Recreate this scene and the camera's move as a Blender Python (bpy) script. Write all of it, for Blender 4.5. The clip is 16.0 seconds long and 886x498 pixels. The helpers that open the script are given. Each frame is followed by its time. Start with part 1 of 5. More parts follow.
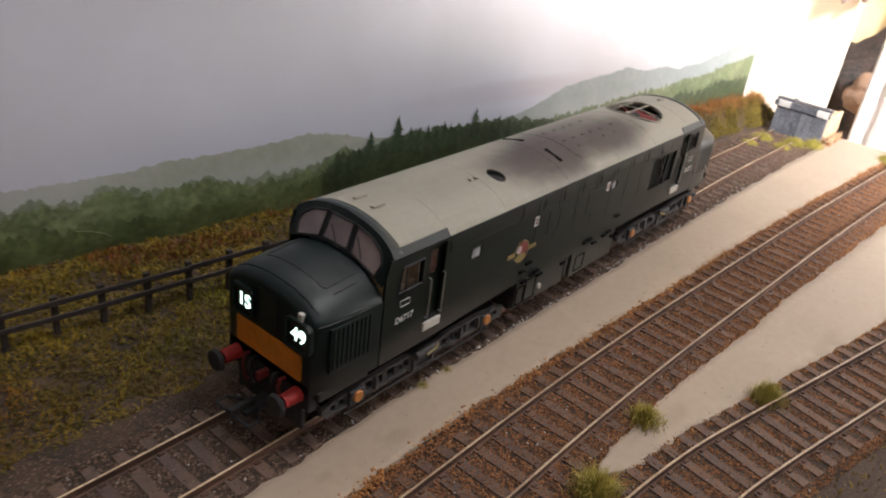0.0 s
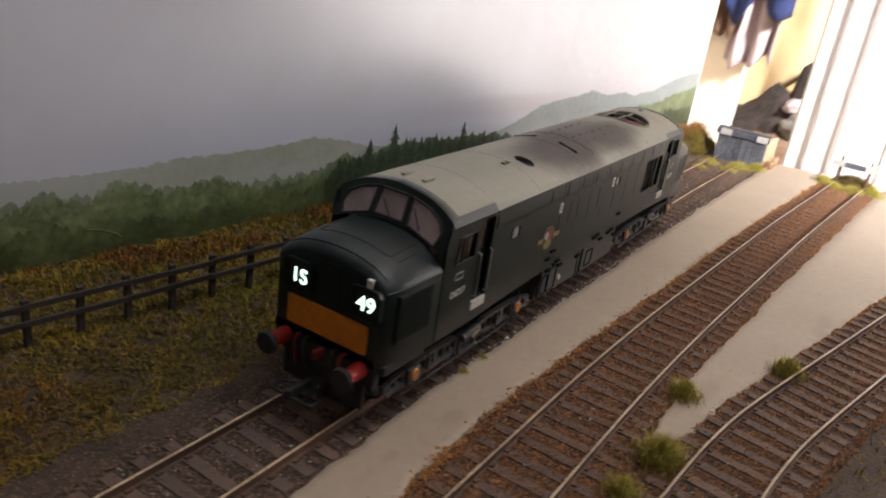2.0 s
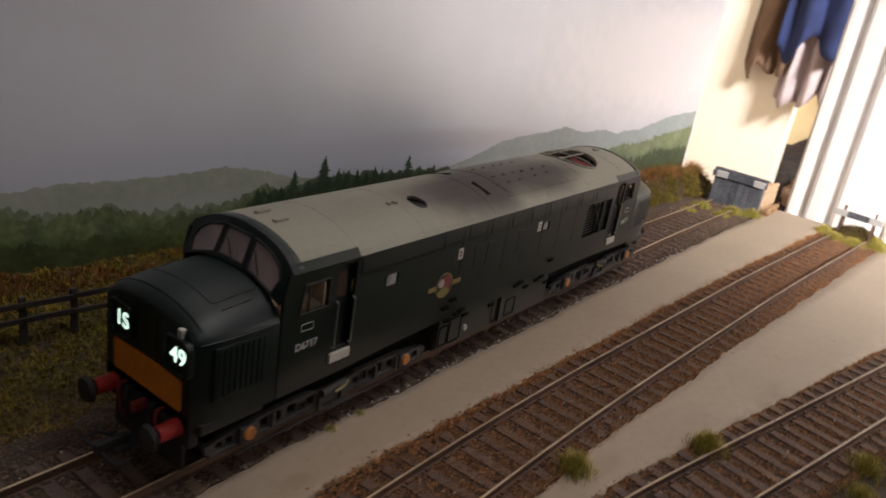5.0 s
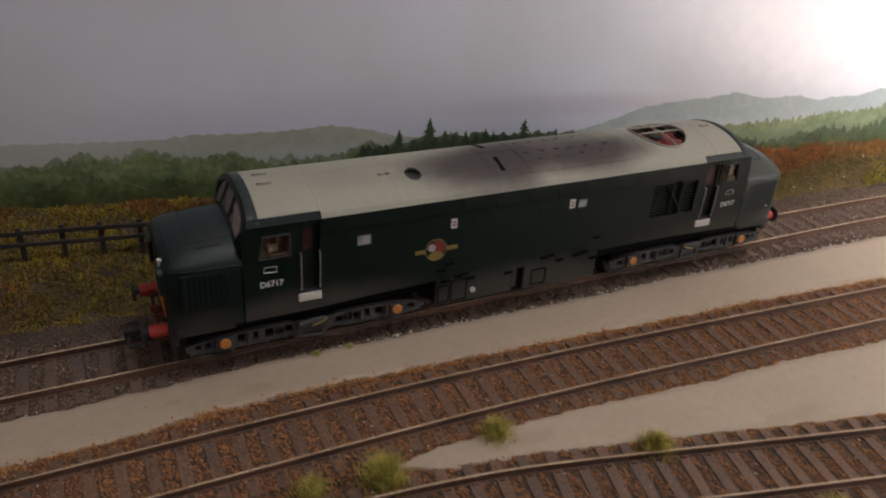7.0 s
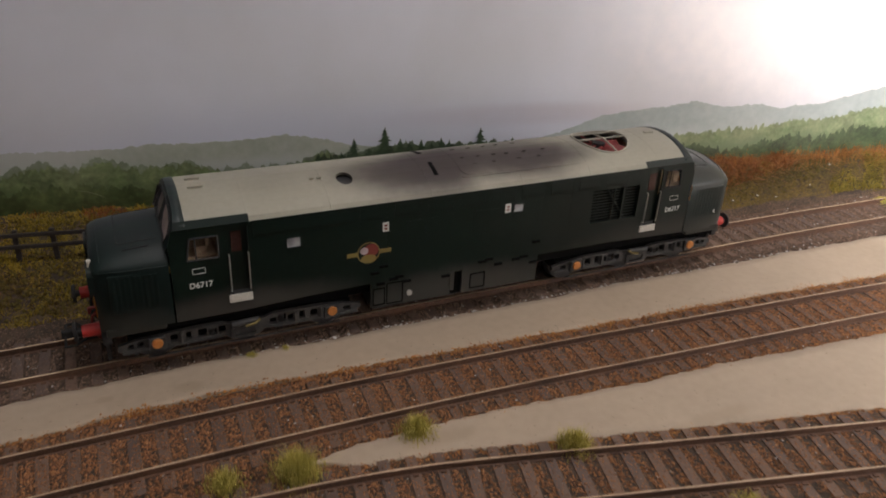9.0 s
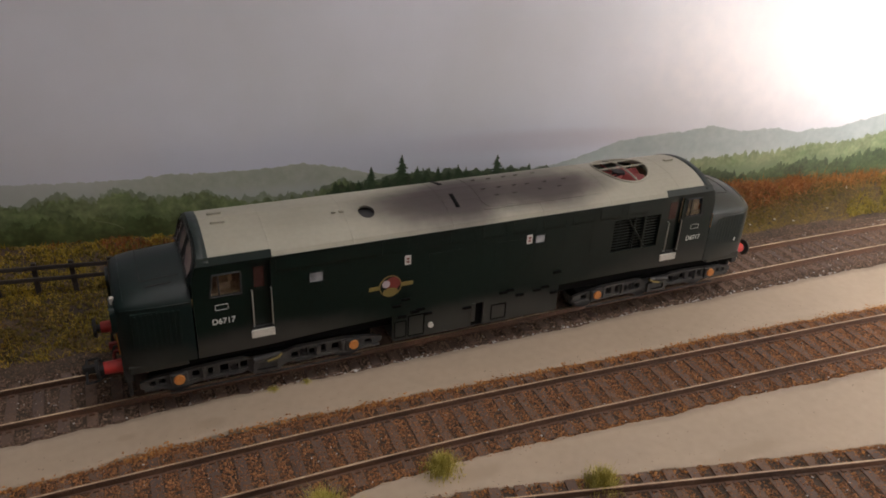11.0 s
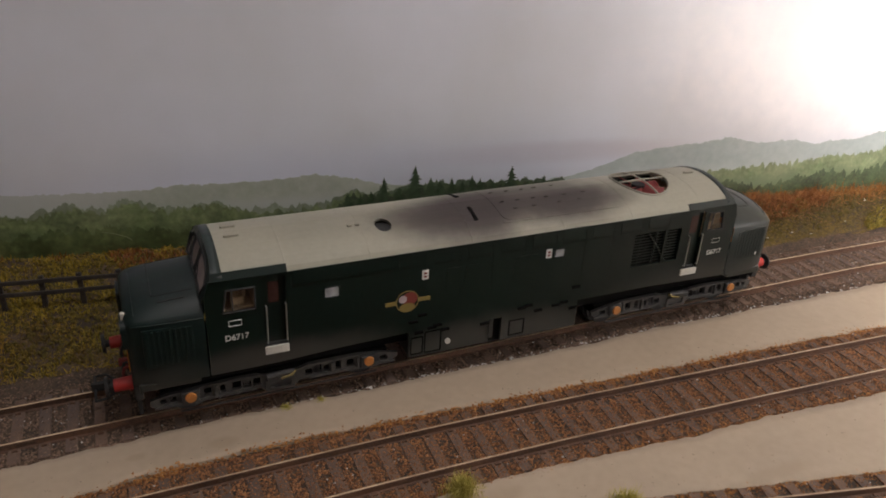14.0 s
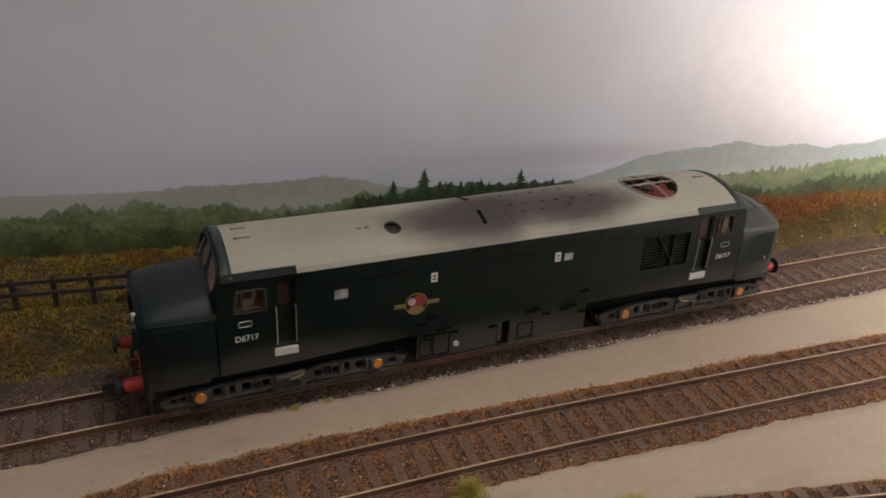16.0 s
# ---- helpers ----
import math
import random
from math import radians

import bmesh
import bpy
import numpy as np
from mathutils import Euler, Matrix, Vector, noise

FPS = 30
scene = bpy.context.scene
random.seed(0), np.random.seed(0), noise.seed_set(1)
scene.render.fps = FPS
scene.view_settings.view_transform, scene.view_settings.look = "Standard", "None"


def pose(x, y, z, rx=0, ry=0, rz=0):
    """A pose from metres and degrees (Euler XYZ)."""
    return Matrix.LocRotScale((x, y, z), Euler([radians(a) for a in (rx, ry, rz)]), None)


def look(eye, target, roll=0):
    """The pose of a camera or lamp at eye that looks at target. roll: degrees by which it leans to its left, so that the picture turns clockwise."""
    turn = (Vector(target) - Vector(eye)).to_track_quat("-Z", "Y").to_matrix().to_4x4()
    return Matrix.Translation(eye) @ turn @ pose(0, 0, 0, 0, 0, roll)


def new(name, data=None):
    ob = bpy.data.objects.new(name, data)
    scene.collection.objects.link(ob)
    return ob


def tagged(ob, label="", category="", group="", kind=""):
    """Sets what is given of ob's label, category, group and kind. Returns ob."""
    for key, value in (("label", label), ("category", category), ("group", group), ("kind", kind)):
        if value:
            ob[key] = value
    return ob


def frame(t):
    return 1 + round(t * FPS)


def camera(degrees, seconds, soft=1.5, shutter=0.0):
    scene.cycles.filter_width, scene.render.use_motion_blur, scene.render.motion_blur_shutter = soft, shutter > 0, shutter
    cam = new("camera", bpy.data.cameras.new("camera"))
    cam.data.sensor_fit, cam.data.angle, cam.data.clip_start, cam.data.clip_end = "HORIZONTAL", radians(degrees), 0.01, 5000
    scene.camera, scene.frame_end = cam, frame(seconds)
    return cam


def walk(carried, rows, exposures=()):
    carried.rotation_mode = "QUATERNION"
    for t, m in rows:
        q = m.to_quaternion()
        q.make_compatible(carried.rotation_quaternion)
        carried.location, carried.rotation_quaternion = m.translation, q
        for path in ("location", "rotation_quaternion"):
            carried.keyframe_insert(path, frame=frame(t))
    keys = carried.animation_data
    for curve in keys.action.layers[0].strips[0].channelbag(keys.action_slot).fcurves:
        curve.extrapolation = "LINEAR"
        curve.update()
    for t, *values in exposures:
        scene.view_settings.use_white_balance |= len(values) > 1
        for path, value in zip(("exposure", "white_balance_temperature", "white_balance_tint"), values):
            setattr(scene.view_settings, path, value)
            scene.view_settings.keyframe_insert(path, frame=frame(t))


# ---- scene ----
cam = camera(60.6, 16.0, soft=1.8, shutter=0.6)
PATH = [
    (0, (-0.21242, -0.12072, 0.13584), (0.00049, 0.03812, -0.00359), 7.54),
    (0.5, (-0.20304, -0.11471, 0.12857), (0.01451, 0.03541, -0.01333), 6.80),
    (1, (-0.19949, -0.11766, 0.12536), (0.01605, 0.03776, -0.01387), 7.67),
    (1.5, (-0.20909, -0.12085, 0.12300), (0.00984, 0.03364, -0.01192), 7.87),
    (2, (-0.23900, -0.10003, 0.11023), (0.00182, 0.03973, -0.00146), 8.40),
    (2.5, (-0.25005, -0.09183, 0.10056), (0.00159, 0.03753, 0.00085), 9.00),
    (3, (-0.24999, -0.09082, 0.09835), (-0.00087, 0.04105, -0.00437), 8.67),
    (3.5, (-0.24426, -0.09564, 0.10115), (0.00279, 0.04100, -0.00033), 8.66),
    (4, (-0.23264, -0.10720, 0.10538), (0.01138, 0.03578, 0.00532), 8.82),
    (4.5, (-0.21837, -0.11808, 0.11065), (0.02103, 0.03046, 0.00760), 8.74),
    (4.7, (-0.21027, -0.12028, 0.11230), (0.02776, 0.03022, 0.00890), 8.91),
    (6.8, (-0.13721, -0.19643, 0.14371), (-0.00496, 0.03406, 0.00448), 6.43),
    (7, (-0.12986, -0.20299, 0.14689), (-0.00776, 0.02962, 0.00203), 4.36),
    (7.5, (-0.11421, -0.22409, 0.14539), (0.00056, 0.01665, 0.00801), 3.66),
    (8, (-0.10674, -0.22851, 0.14895), (0.01083, 0.01304, 0.01542), 2.83),
    (8.5, (-0.10778, -0.22650, 0.14836), (0.00646, 0.01386, 0.00990), 3.07),
    (9, (-0.10680, -0.22079, 0.14643), (0.00883, 0.01865, 0.00751), 3.34),
    (9.2, (-0.10804, -0.21464, 0.15165), (0.00944, 0.02189, 0.00935), 4.07),
    (11.5, (-0.11107, -0.21411, 0.15088), (0.00350, 0.02888, 0.01735), 2.78),
    (12, (-0.11211, -0.21072, 0.14973), (0.00238, 0.03235, 0.01629), 2.85),
    (12.5, (-0.11335, -0.20637, 0.15006), (0.00005, 0.03727, 0.01673), 3.28),
    (13, (-0.11404, -0.20455, 0.14975), (-0.00099, 0.03994, 0.01767), 3.04),
    (13.5, (-0.11386, -0.20498, 0.14998), (-0.00036, 0.03947, 0.01821), 3.10),
    (14, (-0.11291, -0.20645, 0.15004), (0.00214, 0.03728, 0.01828), 3.11),
    (14.5, (-0.11049, -0.20839, 0.14963), (0.00507, 0.03469, 0.01712), 3.13),
    (15, (-0.11010, -0.20906, 0.14967), (0.00622, 0.03442, 0.01858), 3.07),
    (15.5, (-0.11335, -0.20710, 0.15053), (-0.00026, 0.03790, 0.01943), 3.10),
    (16, (-0.11361, -0.20631, 0.15085), (-0.00111, 0.03863, 0.01914), 3.21),
]
EXPOSURES = [(0, 0.3, 6150, 10), (0.5, -0.15, 6250, 10), (1.5, -0.15, 6250, 10), (2, -0.08, 6200, 10), (2.5, -0.45, 6300, 10), (3, -0.5, 6400, 10), (4.0, -0.65, 6400, 10), (4.7, -0.7, 6400, 10), (6.8, -0.3, 6200, 10), (9, -0.14, 6350, 10), (16, -0.15, 6450, 10)]
walk(cam, [(t, look(eye, target, roll)) for t, eye, target, roll in PATH], EXPOSURES)

# ---- light ----
world = bpy.data.worlds.new("world")
scene.world = world
world.use_nodes = True
world.node_tree.nodes["Background"].inputs["Color"].default_value = (0.75, 0.8, 0.9, 1)
world.node_tree.nodes["Background"].inputs["Strength"].default_value = 0.025


def area_lamp(name, eye, target, sx, sy, watts, colour):
    data = bpy.data.lights.new(name, "AREA")
    data.shape, data.size, data.size_y, data.energy, data.color = "RECTANGLE", sx, sy, watts, colour
    ob = new(name, data)
    ob.matrix_world = look(eye, target)
    return ob


area_lamp("room_lamp", (0.10, -0.16, 0.72), (0.08, -0.06, 0.0), 0.22, 0.16, 2.0, (1.0, 0.93, 0.91))
area_lamp("ceiling_light", (-0.4, -0.6, 1.55), (-0.2, -0.1, 0.0), 0.6, 0.4, 2.1, (1.0, 0.95, 0.94))
# added fill without a known source, brightens the backdrop's right corner
corner = area_lamp("corner_lamp", (-0.05, -0.85, 0.50), (0.34, -0.04, 0.11), 0.15, 0.15, 0.15, (1.0, 0.95, 0.92))
corner.data.spread = radians(72)
# added narrow fill, no such fixture: lifts the door frame and its reflection
door = area_lamp("door_lamp", (-0.30, -0.95, 0.55), (0.372, -0.30, 0.10), 0.15, 0.15, 4.1, (1.0, 0.93, 0.90))
door.data.spread = radians(36)
area_lamp("far_room_light", (2.2, -0.9, 1.2), (3.3, 0.5, -0.1), 0.4, 0.4, 260, (1.0, 0.92, 0.83))

# ---- materials ----
MATS = {}


def mat(name, col, rough=0.7, metal=0.0, scale=900.0, var=0.25, bump=0.15, tint=None, spec=0.5, big=60.0, dist=0.0003, island=0.0, obrand=0.0):
    """A painted or natural surface: colour varied at two scales, fine relief."""
    m = bpy.data.materials.new(name)
    m.use_nodes = True
    n, l = m.node_tree.nodes, m.node_tree.links
    bs = n["Principled BSDF"]
    tc = n.new("ShaderNodeTexCoord")
    fine = n.new("ShaderNodeTexNoise")
    fine.inputs["Scale"].default_value, fine.inputs["Detail"].default_value = scale, 4
    wide = n.new("ShaderNodeTexNoise")
    wide.inputs["Scale"].default_value, wide.inputs["Detail"].default_value = big, 3
    l.new(tc.outputs["Object"], fine.inputs["Vector"])
    l.new(tc.outputs["Object"], wide.inputs["Vector"])
    t = tint or tuple(c * (1 - var) for c in col)
    mix = n.new("ShaderNodeMix")
    mix.data_type = "RGBA"
    mix.inputs["A"].default_value, mix.inputs["B"].default_value = (*col, 1), (*t, 1)
    add = n.new("ShaderNodeMath")
    add.operation = "ADD"
    l.new(fine.outputs["Fac"], add.inputs[0])
    l.new(wide.outputs["Fac"], add.inputs[1])
    ramp = n.new("ShaderNodeMapRange")
    ramp.inputs["From Min"].default_value, ramp.inputs["From Max"].default_value = 0.75, 1.25
    l.new(add.outputs[0], ramp.inputs["Value"])
    fac = ramp.outputs["Result"]
    if island or obrand:
        src = n.new("ShaderNodeNewGeometry").outputs["Random Per Island"] if island else n.new("ShaderNodeObjectInfo").outputs["Random"]
        k = island or obrand
        blend = n.new("ShaderNodeMix")
        blend.data_type = "FLOAT"
        blend.inputs["Factor"].default_value = k
        l.new(fac, blend.inputs["A"])
        l.new(src, blend.inputs["B"])
        fac = blend.outputs["Result"]
    l.new(fac, mix.inputs["Factor"])
    l.new(mix.outputs["Result"], bs.inputs["Base Color"])
    bs.inputs["Roughness"].default_value, bs.inputs["Metallic"].default_value = rough, metal
    bs.inputs["Specular IOR Level"].default_value = spec
    if bump:
        b = n.new("ShaderNodeBump")
        b.inputs["Strength"].default_value, b.inputs["Distance"].default_value = bump, dist
        l.new(fine.outputs["Fac"], b.inputs["Height"])
        l.new(b.outputs["Normal"], bs.inputs["Normal"])
    MATS[name] = m
    return m


def spot(m, centre, size, colour, strength, ragged=0.35):
    """A patch of its own shape on a material, stain or painted sheen: an oval in x, y and z (metres), with a ragged
    edge.
    """
    n, l = m.node_tree.nodes, m.node_tree.links
    bs = n["Principled BSDF"]
    old = bs.inputs["Base Color"].links[0].from_socket
    tc = n.new("ShaderNodeTexCoord")
    mp = n.new("ShaderNodeMapping")
    mp.vector_type = "TEXTURE"
    mp.inputs["Location"].default_value, mp.inputs["Scale"].default_value = centre, size
    l.new(tc.outputs["Object"], mp.inputs["Vector"])
    ln = n.new("ShaderNodeVectorMath")
    ln.operation = "LENGTH"
    l.new(mp.outputs["Vector"], ln.inputs[0])
    nz = n.new("ShaderNodeTexNoise")
    nz.inputs["Scale"].default_value, nz.inputs["Detail"].default_value = 130, 5
    l.new(tc.outputs["Object"], nz.inputs["Vector"])
    ma = n.new("ShaderNodeMath")
    ma.operation = "MULTIPLY_ADD"
    l.new(nz.outputs["Fac"], ma.inputs[0])
    ma.inputs[1].default_value = ragged
    l.new(ln.outputs["Value"], ma.inputs[2])
    rg = n.new("ShaderNodeMapRange")
    rg.interpolation_type = "SMOOTHSTEP"
    rg.inputs["From Min"].default_value, rg.inputs["From Max"].default_value = 0.3 + ragged / 2, 1.0 + ragged / 2
    rg.inputs["To Min"].default_value, rg.inputs["To Max"].default_value = strength, 0
    l.new(ma.outputs[0], rg.inputs["Value"])
    mix = n.new("ShaderNodeMix")
    mix.data_type = "RGBA"
    l.new(rg.outputs["Result"], mix.inputs["Factor"])
    l.new(old, mix.inputs["A"])
    mix.inputs["B"].default_value = (*colour, 1)
    l.new(mix.outputs["Result"], bs.inputs["Base Color"])


def glow(name, col, strength):
    m = mat(name, col, 0.4, bump=0)
    bs = m.node_tree.nodes["Principled BSDF"]
    bs.inputs["Emission Color"].default_value, bs.inputs["Emission Strength"].default_value = (*col, 1), strength
    return m


def glass(name, col, rough=0.05):
    m = mat(name, col, rough, bump=0)
    bs = m.node_tree.nodes["Principled BSDF"]
    bs.inputs["Transmission Weight"].default_value, bs.inputs["IOR"].default_value = 1.0, 1.3
    return m


GREEN = mat("loco_green", (0.0019, 0.0090, 0.0064), 0.42, scale=500, var=0.35, bump=0.04, big=40, spec=0.26)
spot(GREEN, (-0.002, -0.0178, 0.011), (0.060, 0.01, 0.013), (0.05, 0.047, 0.042), 0.75)
spot(GREEN, (-0.082, -0.0178, 0.018), (0.056, 0.01, 0.011), (0.050, 0.046, 0.041), 0.8)
spot(GREEN, (0.085, -0.0178, 0.018), (0.056, 0.01, 0.011), (0.045, 0.042, 0.037), 0.7)
spot(GREEN, (0.06, -0.0178, 0.030), (0.065, 0.01, 0.022), (0.020, 0.019, 0.017), 0.25)
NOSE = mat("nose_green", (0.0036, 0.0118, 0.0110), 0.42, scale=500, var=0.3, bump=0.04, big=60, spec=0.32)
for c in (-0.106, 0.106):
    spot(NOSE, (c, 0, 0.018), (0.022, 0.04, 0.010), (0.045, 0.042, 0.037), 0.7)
ROOF = mat("roof_grey", (0.268, 0.256, 0.205), 0.6, scale=700, var=0.10, bump=0.05, big=50)
for c, s, k in (((-0.014, -0.007, 0.053), (0.036, 0.015, 0.03), 0.9), ((-0.006, -0.005, 0.053), (0.020, 0.017, 0.03), 0.92), ((0.027, -0.008, 0.053), (0.032, 0.012, 0.03), 0.95), ((0.006, -0.003, 0.054), (0.060, 0.016, 0.03), 0.7), ((0.012, 0.008, 0.053), (0.044, 0.011, 0.03), 0.5), ((-0.052, -0.004, 0.053), (0.03, 0.01, 0.03), 0.12)):
    spot(ROOF, c, s, (0.024, 0.016, 0.015), k, 0.25)
BLACK = mat("frame_black", (0.014, 0.014, 0.015), 0.75, scale=800, tint=(0.022, 0.021, 0.021), bump=0.2)
BOGIE = mat("bogie_grime", (0.017, 0.018, 0.020), 0.7, scale=500, tint=(0.042, 0.038, 0.034), bump=0.3, big=120)
# near-black for dark fittings; also paints shade into gaps, openings and the underframe
VOID = mat("black_and_shade", (0.004, 0.004, 0.004), 0.95, bump=0, spec=0.1)
YELLOW = mat("warning_yellow", (0.62, 0.20, 0.012), 0.5, scale=500, var=0.25, bump=0.05, big=200)
AXLE = mat("axlebox_orange", (0.48, 0.18, 0.035), 0.55, scale=2500, var=0.3, bump=0.1)
RED = mat("buffer_red", (0.45, 0.025, 0.02), 0.5, scale=1500, var=0.3, bump=0.05)
DULLRED = mat("beam_red", (0.20, 0.02, 0.018), 0.6, scale=1500, var=0.3, bump=0.05)
WHITE = mat("transfer_white", (0.62, 0.62, 0.60), 0.5, scale=3000, var=0.15, bump=0)
CREAM = mat("crest_yellow", (0.19, 0.145, 0.038), 0.5, scale=3000, var=0.2, bump=0)
CRESTRED = mat("crest_red", (0.17, 0.022, 0.018), 0.5, scale=3000, var=0.2, bump=0)
STEPGREY = mat("step_white", (0.55, 0.53, 0.48), 0.6, scale=2000, var=0.3, bump=0.1)
WIRE = mat("handrail_metal", (0.45, 0.46, 0.44), 0.35, 0.7, var=0.2, bump=0)
DOORGLASS = mat("door_glass", (0.05, 0.022, 0.02), 0.25, bump=0)
# opaque grey-mauve puts reflections and the bright cab inside into the pane colour
PALEPANE = mat("windscreen_sheen", (0.24, 0.19, 0.20), 0.15, scale=150, tint=(0.36, 0.29, 0.28), bump=0.02, big=90)
CABIN = mat("cab_cream", (0.80, 0.58, 0.34), 0.7, scale=250, tint=(0.56, 0.40, 0.24), bump=0.1)
GLASS = glass("cab_glass", (0.85, 0.85, 0.9))
FROST = mat("frosted_pane", (0.16, 0.17, 0.18), 0.25, scale=260, tint=(0.46, 0.47, 0.50), bump=0.05, big=180)
LIT = glow("headcode_lit", (0.74, 1.0, 0.84), 2.4)
SKIN = mat("blind_black", (0.008, 0.012, 0.010), 0.3, bump=0)

CONCRETE = mat("hardstanding", (0.352, 0.280, 0.207), 0.7, scale=350, var=0.11, bump=0.05, big=22, dist=0.0002)
for c, s in (((-0.095, -0.026, 0), (0.006, 0.003, 0.01)), ((-0.118, -0.024, 0), (0.004, 0.002, 0.01)), ((-0.03, -0.074, 0), (0.012, 0.004, 0.01)), ((0.05, -0.095, 0), (0.02, 0.004, 0.01))):
    spot(CONCRETE, c, s, (0.26, 0.20, 0.14), 0.5, 0.8)
SOIL = mat("soil", (0.085, 0.055, 0.036), 0.95, scale=900, tint=(0.036, 0.025, 0.017), bump=0.6, big=80, dist=0.0006)
RAIL = mat("rusty_rail", (0.125, 0.060, 0.033), 0.75, scale=1200, tint=(0.058, 0.031, 0.020), bump=0.2)
RAILTOP = mat("rail_head", (0.66, 0.51, 0.33), 0.35, 0.0, scale=900, tint=(0.36, 0.25, 0.15), bump=0.05)
DULLTOP = mat("dull_rail_head", (0.46, 0.35, 0.23), 0.45, 0.0, scale=900, tint=(0.26, 0.17, 0.10), bump=0.1)
SLEEPER = mat("sleeper", (0.076, 0.057, 0.051), 0.85, scale=700, tint=(0.160, 0.096, 0.062), bump=0.3, obrand=0.5)
STONE1 = mat("ballast_brown", (0.060, 0.038, 0.028), 0.9, scale=1500, tint=(0.24, 0.155, 0.105), bump=0, island=0.9)
STONE2 = mat("ballast_rust", (0.090, 0.043, 0.024), 0.9, scale=1500, tint=(0.36, 0.165, 0.065), bump=0, island=0.9)
CHALK = mat("pale_stone", (0.55, 0.53, 0.5), 0.8, scale=1500, var=0.3, bump=0.1)
LEAF = mat("dead_leaf", (0.17, 0.065, 0.018), 0.9, tint=(0.42, 0.19, 0.05), bump=0, island=0.9)
GRASS = mat("bank_grass", (0.100, 0.085, 0.005), 0.9, tint=(0.40, 0.265, 0.020), bump=0, island=0.6, big=55)
for c, r, col in (((-0.165, 0.034), (0.022, 0.007), (0.26, 0.12, 0.02)), ((-0.20, 0.045), (0.03, 0.008), (0.20, 0.12, 0.02)), ((-0.14, 0.046), (0.02, 0.006), (0.30, 0.19, 0.03)), ((-0.115, 0.040), (0.016, 0.006), (0.12, 0.13, 0.02)), ((-0.10, 0.056), (0.03, 0.006), (0.07, 0.05, 0.012)), ((0.02, 0.04), (0.03, 0.01), (0.25, 0.16, 0.03))):
    spot(GRASS, (c[0], c[1], 0.005), (r[0], r[1], 0.05), col, 0.55, 0.9)
for i in range(14):
    r = random.Random(60 + i)
    spot(GRASS, (-0.225 + i * 0.016, r.uniform(0.03, 0.06), 0.008), (r.uniform(0.007, 0.016), r.uniform(0.005, 0.010), 0.05), r.choice(((0.30, 0.12, 0.015), (0.045, 0.045, 0.006), (0.40, 0.27, 0.03), (0.06, 0.035, 0.008), (0.20, 0.19, 0.015))), 0.7, 1.0)
GRASSDK = mat("bank_undergrowth", (0.040, 0.030, 0.005), 0.95, tint=(0.12, 0.085, 0.012), bump=0.6, scale=700, dist=0.001)
BRACKEN = mat("dead_bracken", (0.085, 0.032, 0.010), 0.9, tint=(0.36, 0.125, 0.030), bump=0, island=0.6, big=70)
BUSH = mat("bush_leaf", (0.036, 0.032, 0.007), 0.9, tint=(0.18, 0.115, 0.023), bump=0, island=0.55, big=60)
SCRUB = mat("scrub_leaf", (0.075, 0.066, 0.009), 0.9, tint=(0.30, 0.215, 0.032), bump=0, island=0.7, big=60)
TUFT = mat("tuft_blade", (0.24, 0.22, 0.035), 0.9, tint=(0.60, 0.50, 0.12), bump=0, island=0.8)
FENCE = mat("fence_timber", (0.022, 0.017, 0.016), 0.85, scale=900, tint=(0.052, 0.042, 0.036), bump=0.3, obrand=0.3)
TIMBER = mat("stop_timber", (0.038, 0.042, 0.052), 0.85, scale=600, tint=(0.17, 0.175, 0.195), bump=0.4, obrand=0.4)
SAND = mat("sand_fill", (0.62, 0.43, 0.26), 0.95, scale=900, var=0.4, bump=0.5, dist=0.0006)
PAINT = mat("white_gloss_paint", (0.78, 0.74, 0.70), 0.45, scale=60, var=0.05, bump=0.03, big=6)
WALL = mat("wall_paint", (0.74, 0.70, 0.64), 0.85, scale=80, var=0.06, bump=0.1, big=4)
BEIGE = mat("beige_wall", (0.62, 0.47, 0.25), 0.9, scale=30, var=0.12, bump=0.1, big=3)
CARPET = mat("carpet", (0.36, 0.26, 0.16), 0.95, scale=300, var=0.3, bump=0.5, big=8)
FABRIC = mat("beige_cloth", (0.60, 0.47, 0.28), 0.95, scale=200, var=0.2, bump=0.2, big=6)
BLUE = mat("blue_cloth", (0.012, 0.024, 0.10), 0.95, scale=300, var=0.45, bump=0.3, big=12)
LILAC = mat("pale_cloth", (0.42, 0.36, 0.40), 0.95, scale=300, var=0.3, bump=0.3, big=20)
# brown of a crumpled cloth, and of the clothes' shadow built as cloth
CLOTHSHADE = mat("brown_cloth_and_shade", (0.16, 0.10, 0.07), 0.95, scale=200, var=0.4, bump=0.3, big=14)
GREYCLOTH = mat("grey_cloth", (0.16, 0.15, 0.14), 0.95, scale=200, var=0.5, bump=0.3, big=20)
DARKCLOTH = mat("dark_cloth", (0.008, 0.008, 0.009), 0.95, scale=60, tint=(0.045, 0.03, 0.028), bump=0.3, big=14)

# ---- building helpers (millimetres) ----
K = 0.001


def link(name, bm, material, parent=None, label="", smooth=False):
    for v in bm.verts:
        v.co *= K
    me = bpy.data.meshes.new(name)
    bm.normal_update()
    bm.to_mesh(me)
    bm.free()
    for m in (material if isinstance(material, (list, tuple)) else (material,)):
        me.materials.append(m)
    if smooth:
        for p in me.polygons:
            p.use_smooth = True
    ob = new(name, me)
    if parent:
        ob.parent = parent
    if label:
        tagged(ob, label)
    return ob


part = link


def empty(name, label, category, at=(0, 0, 0), group="", kind=""):
    ob = new(name)
    ob.location = Vector(at) * K
    ob.empty_display_size = 0.01
    return tagged(ob, label, category, group, kind)


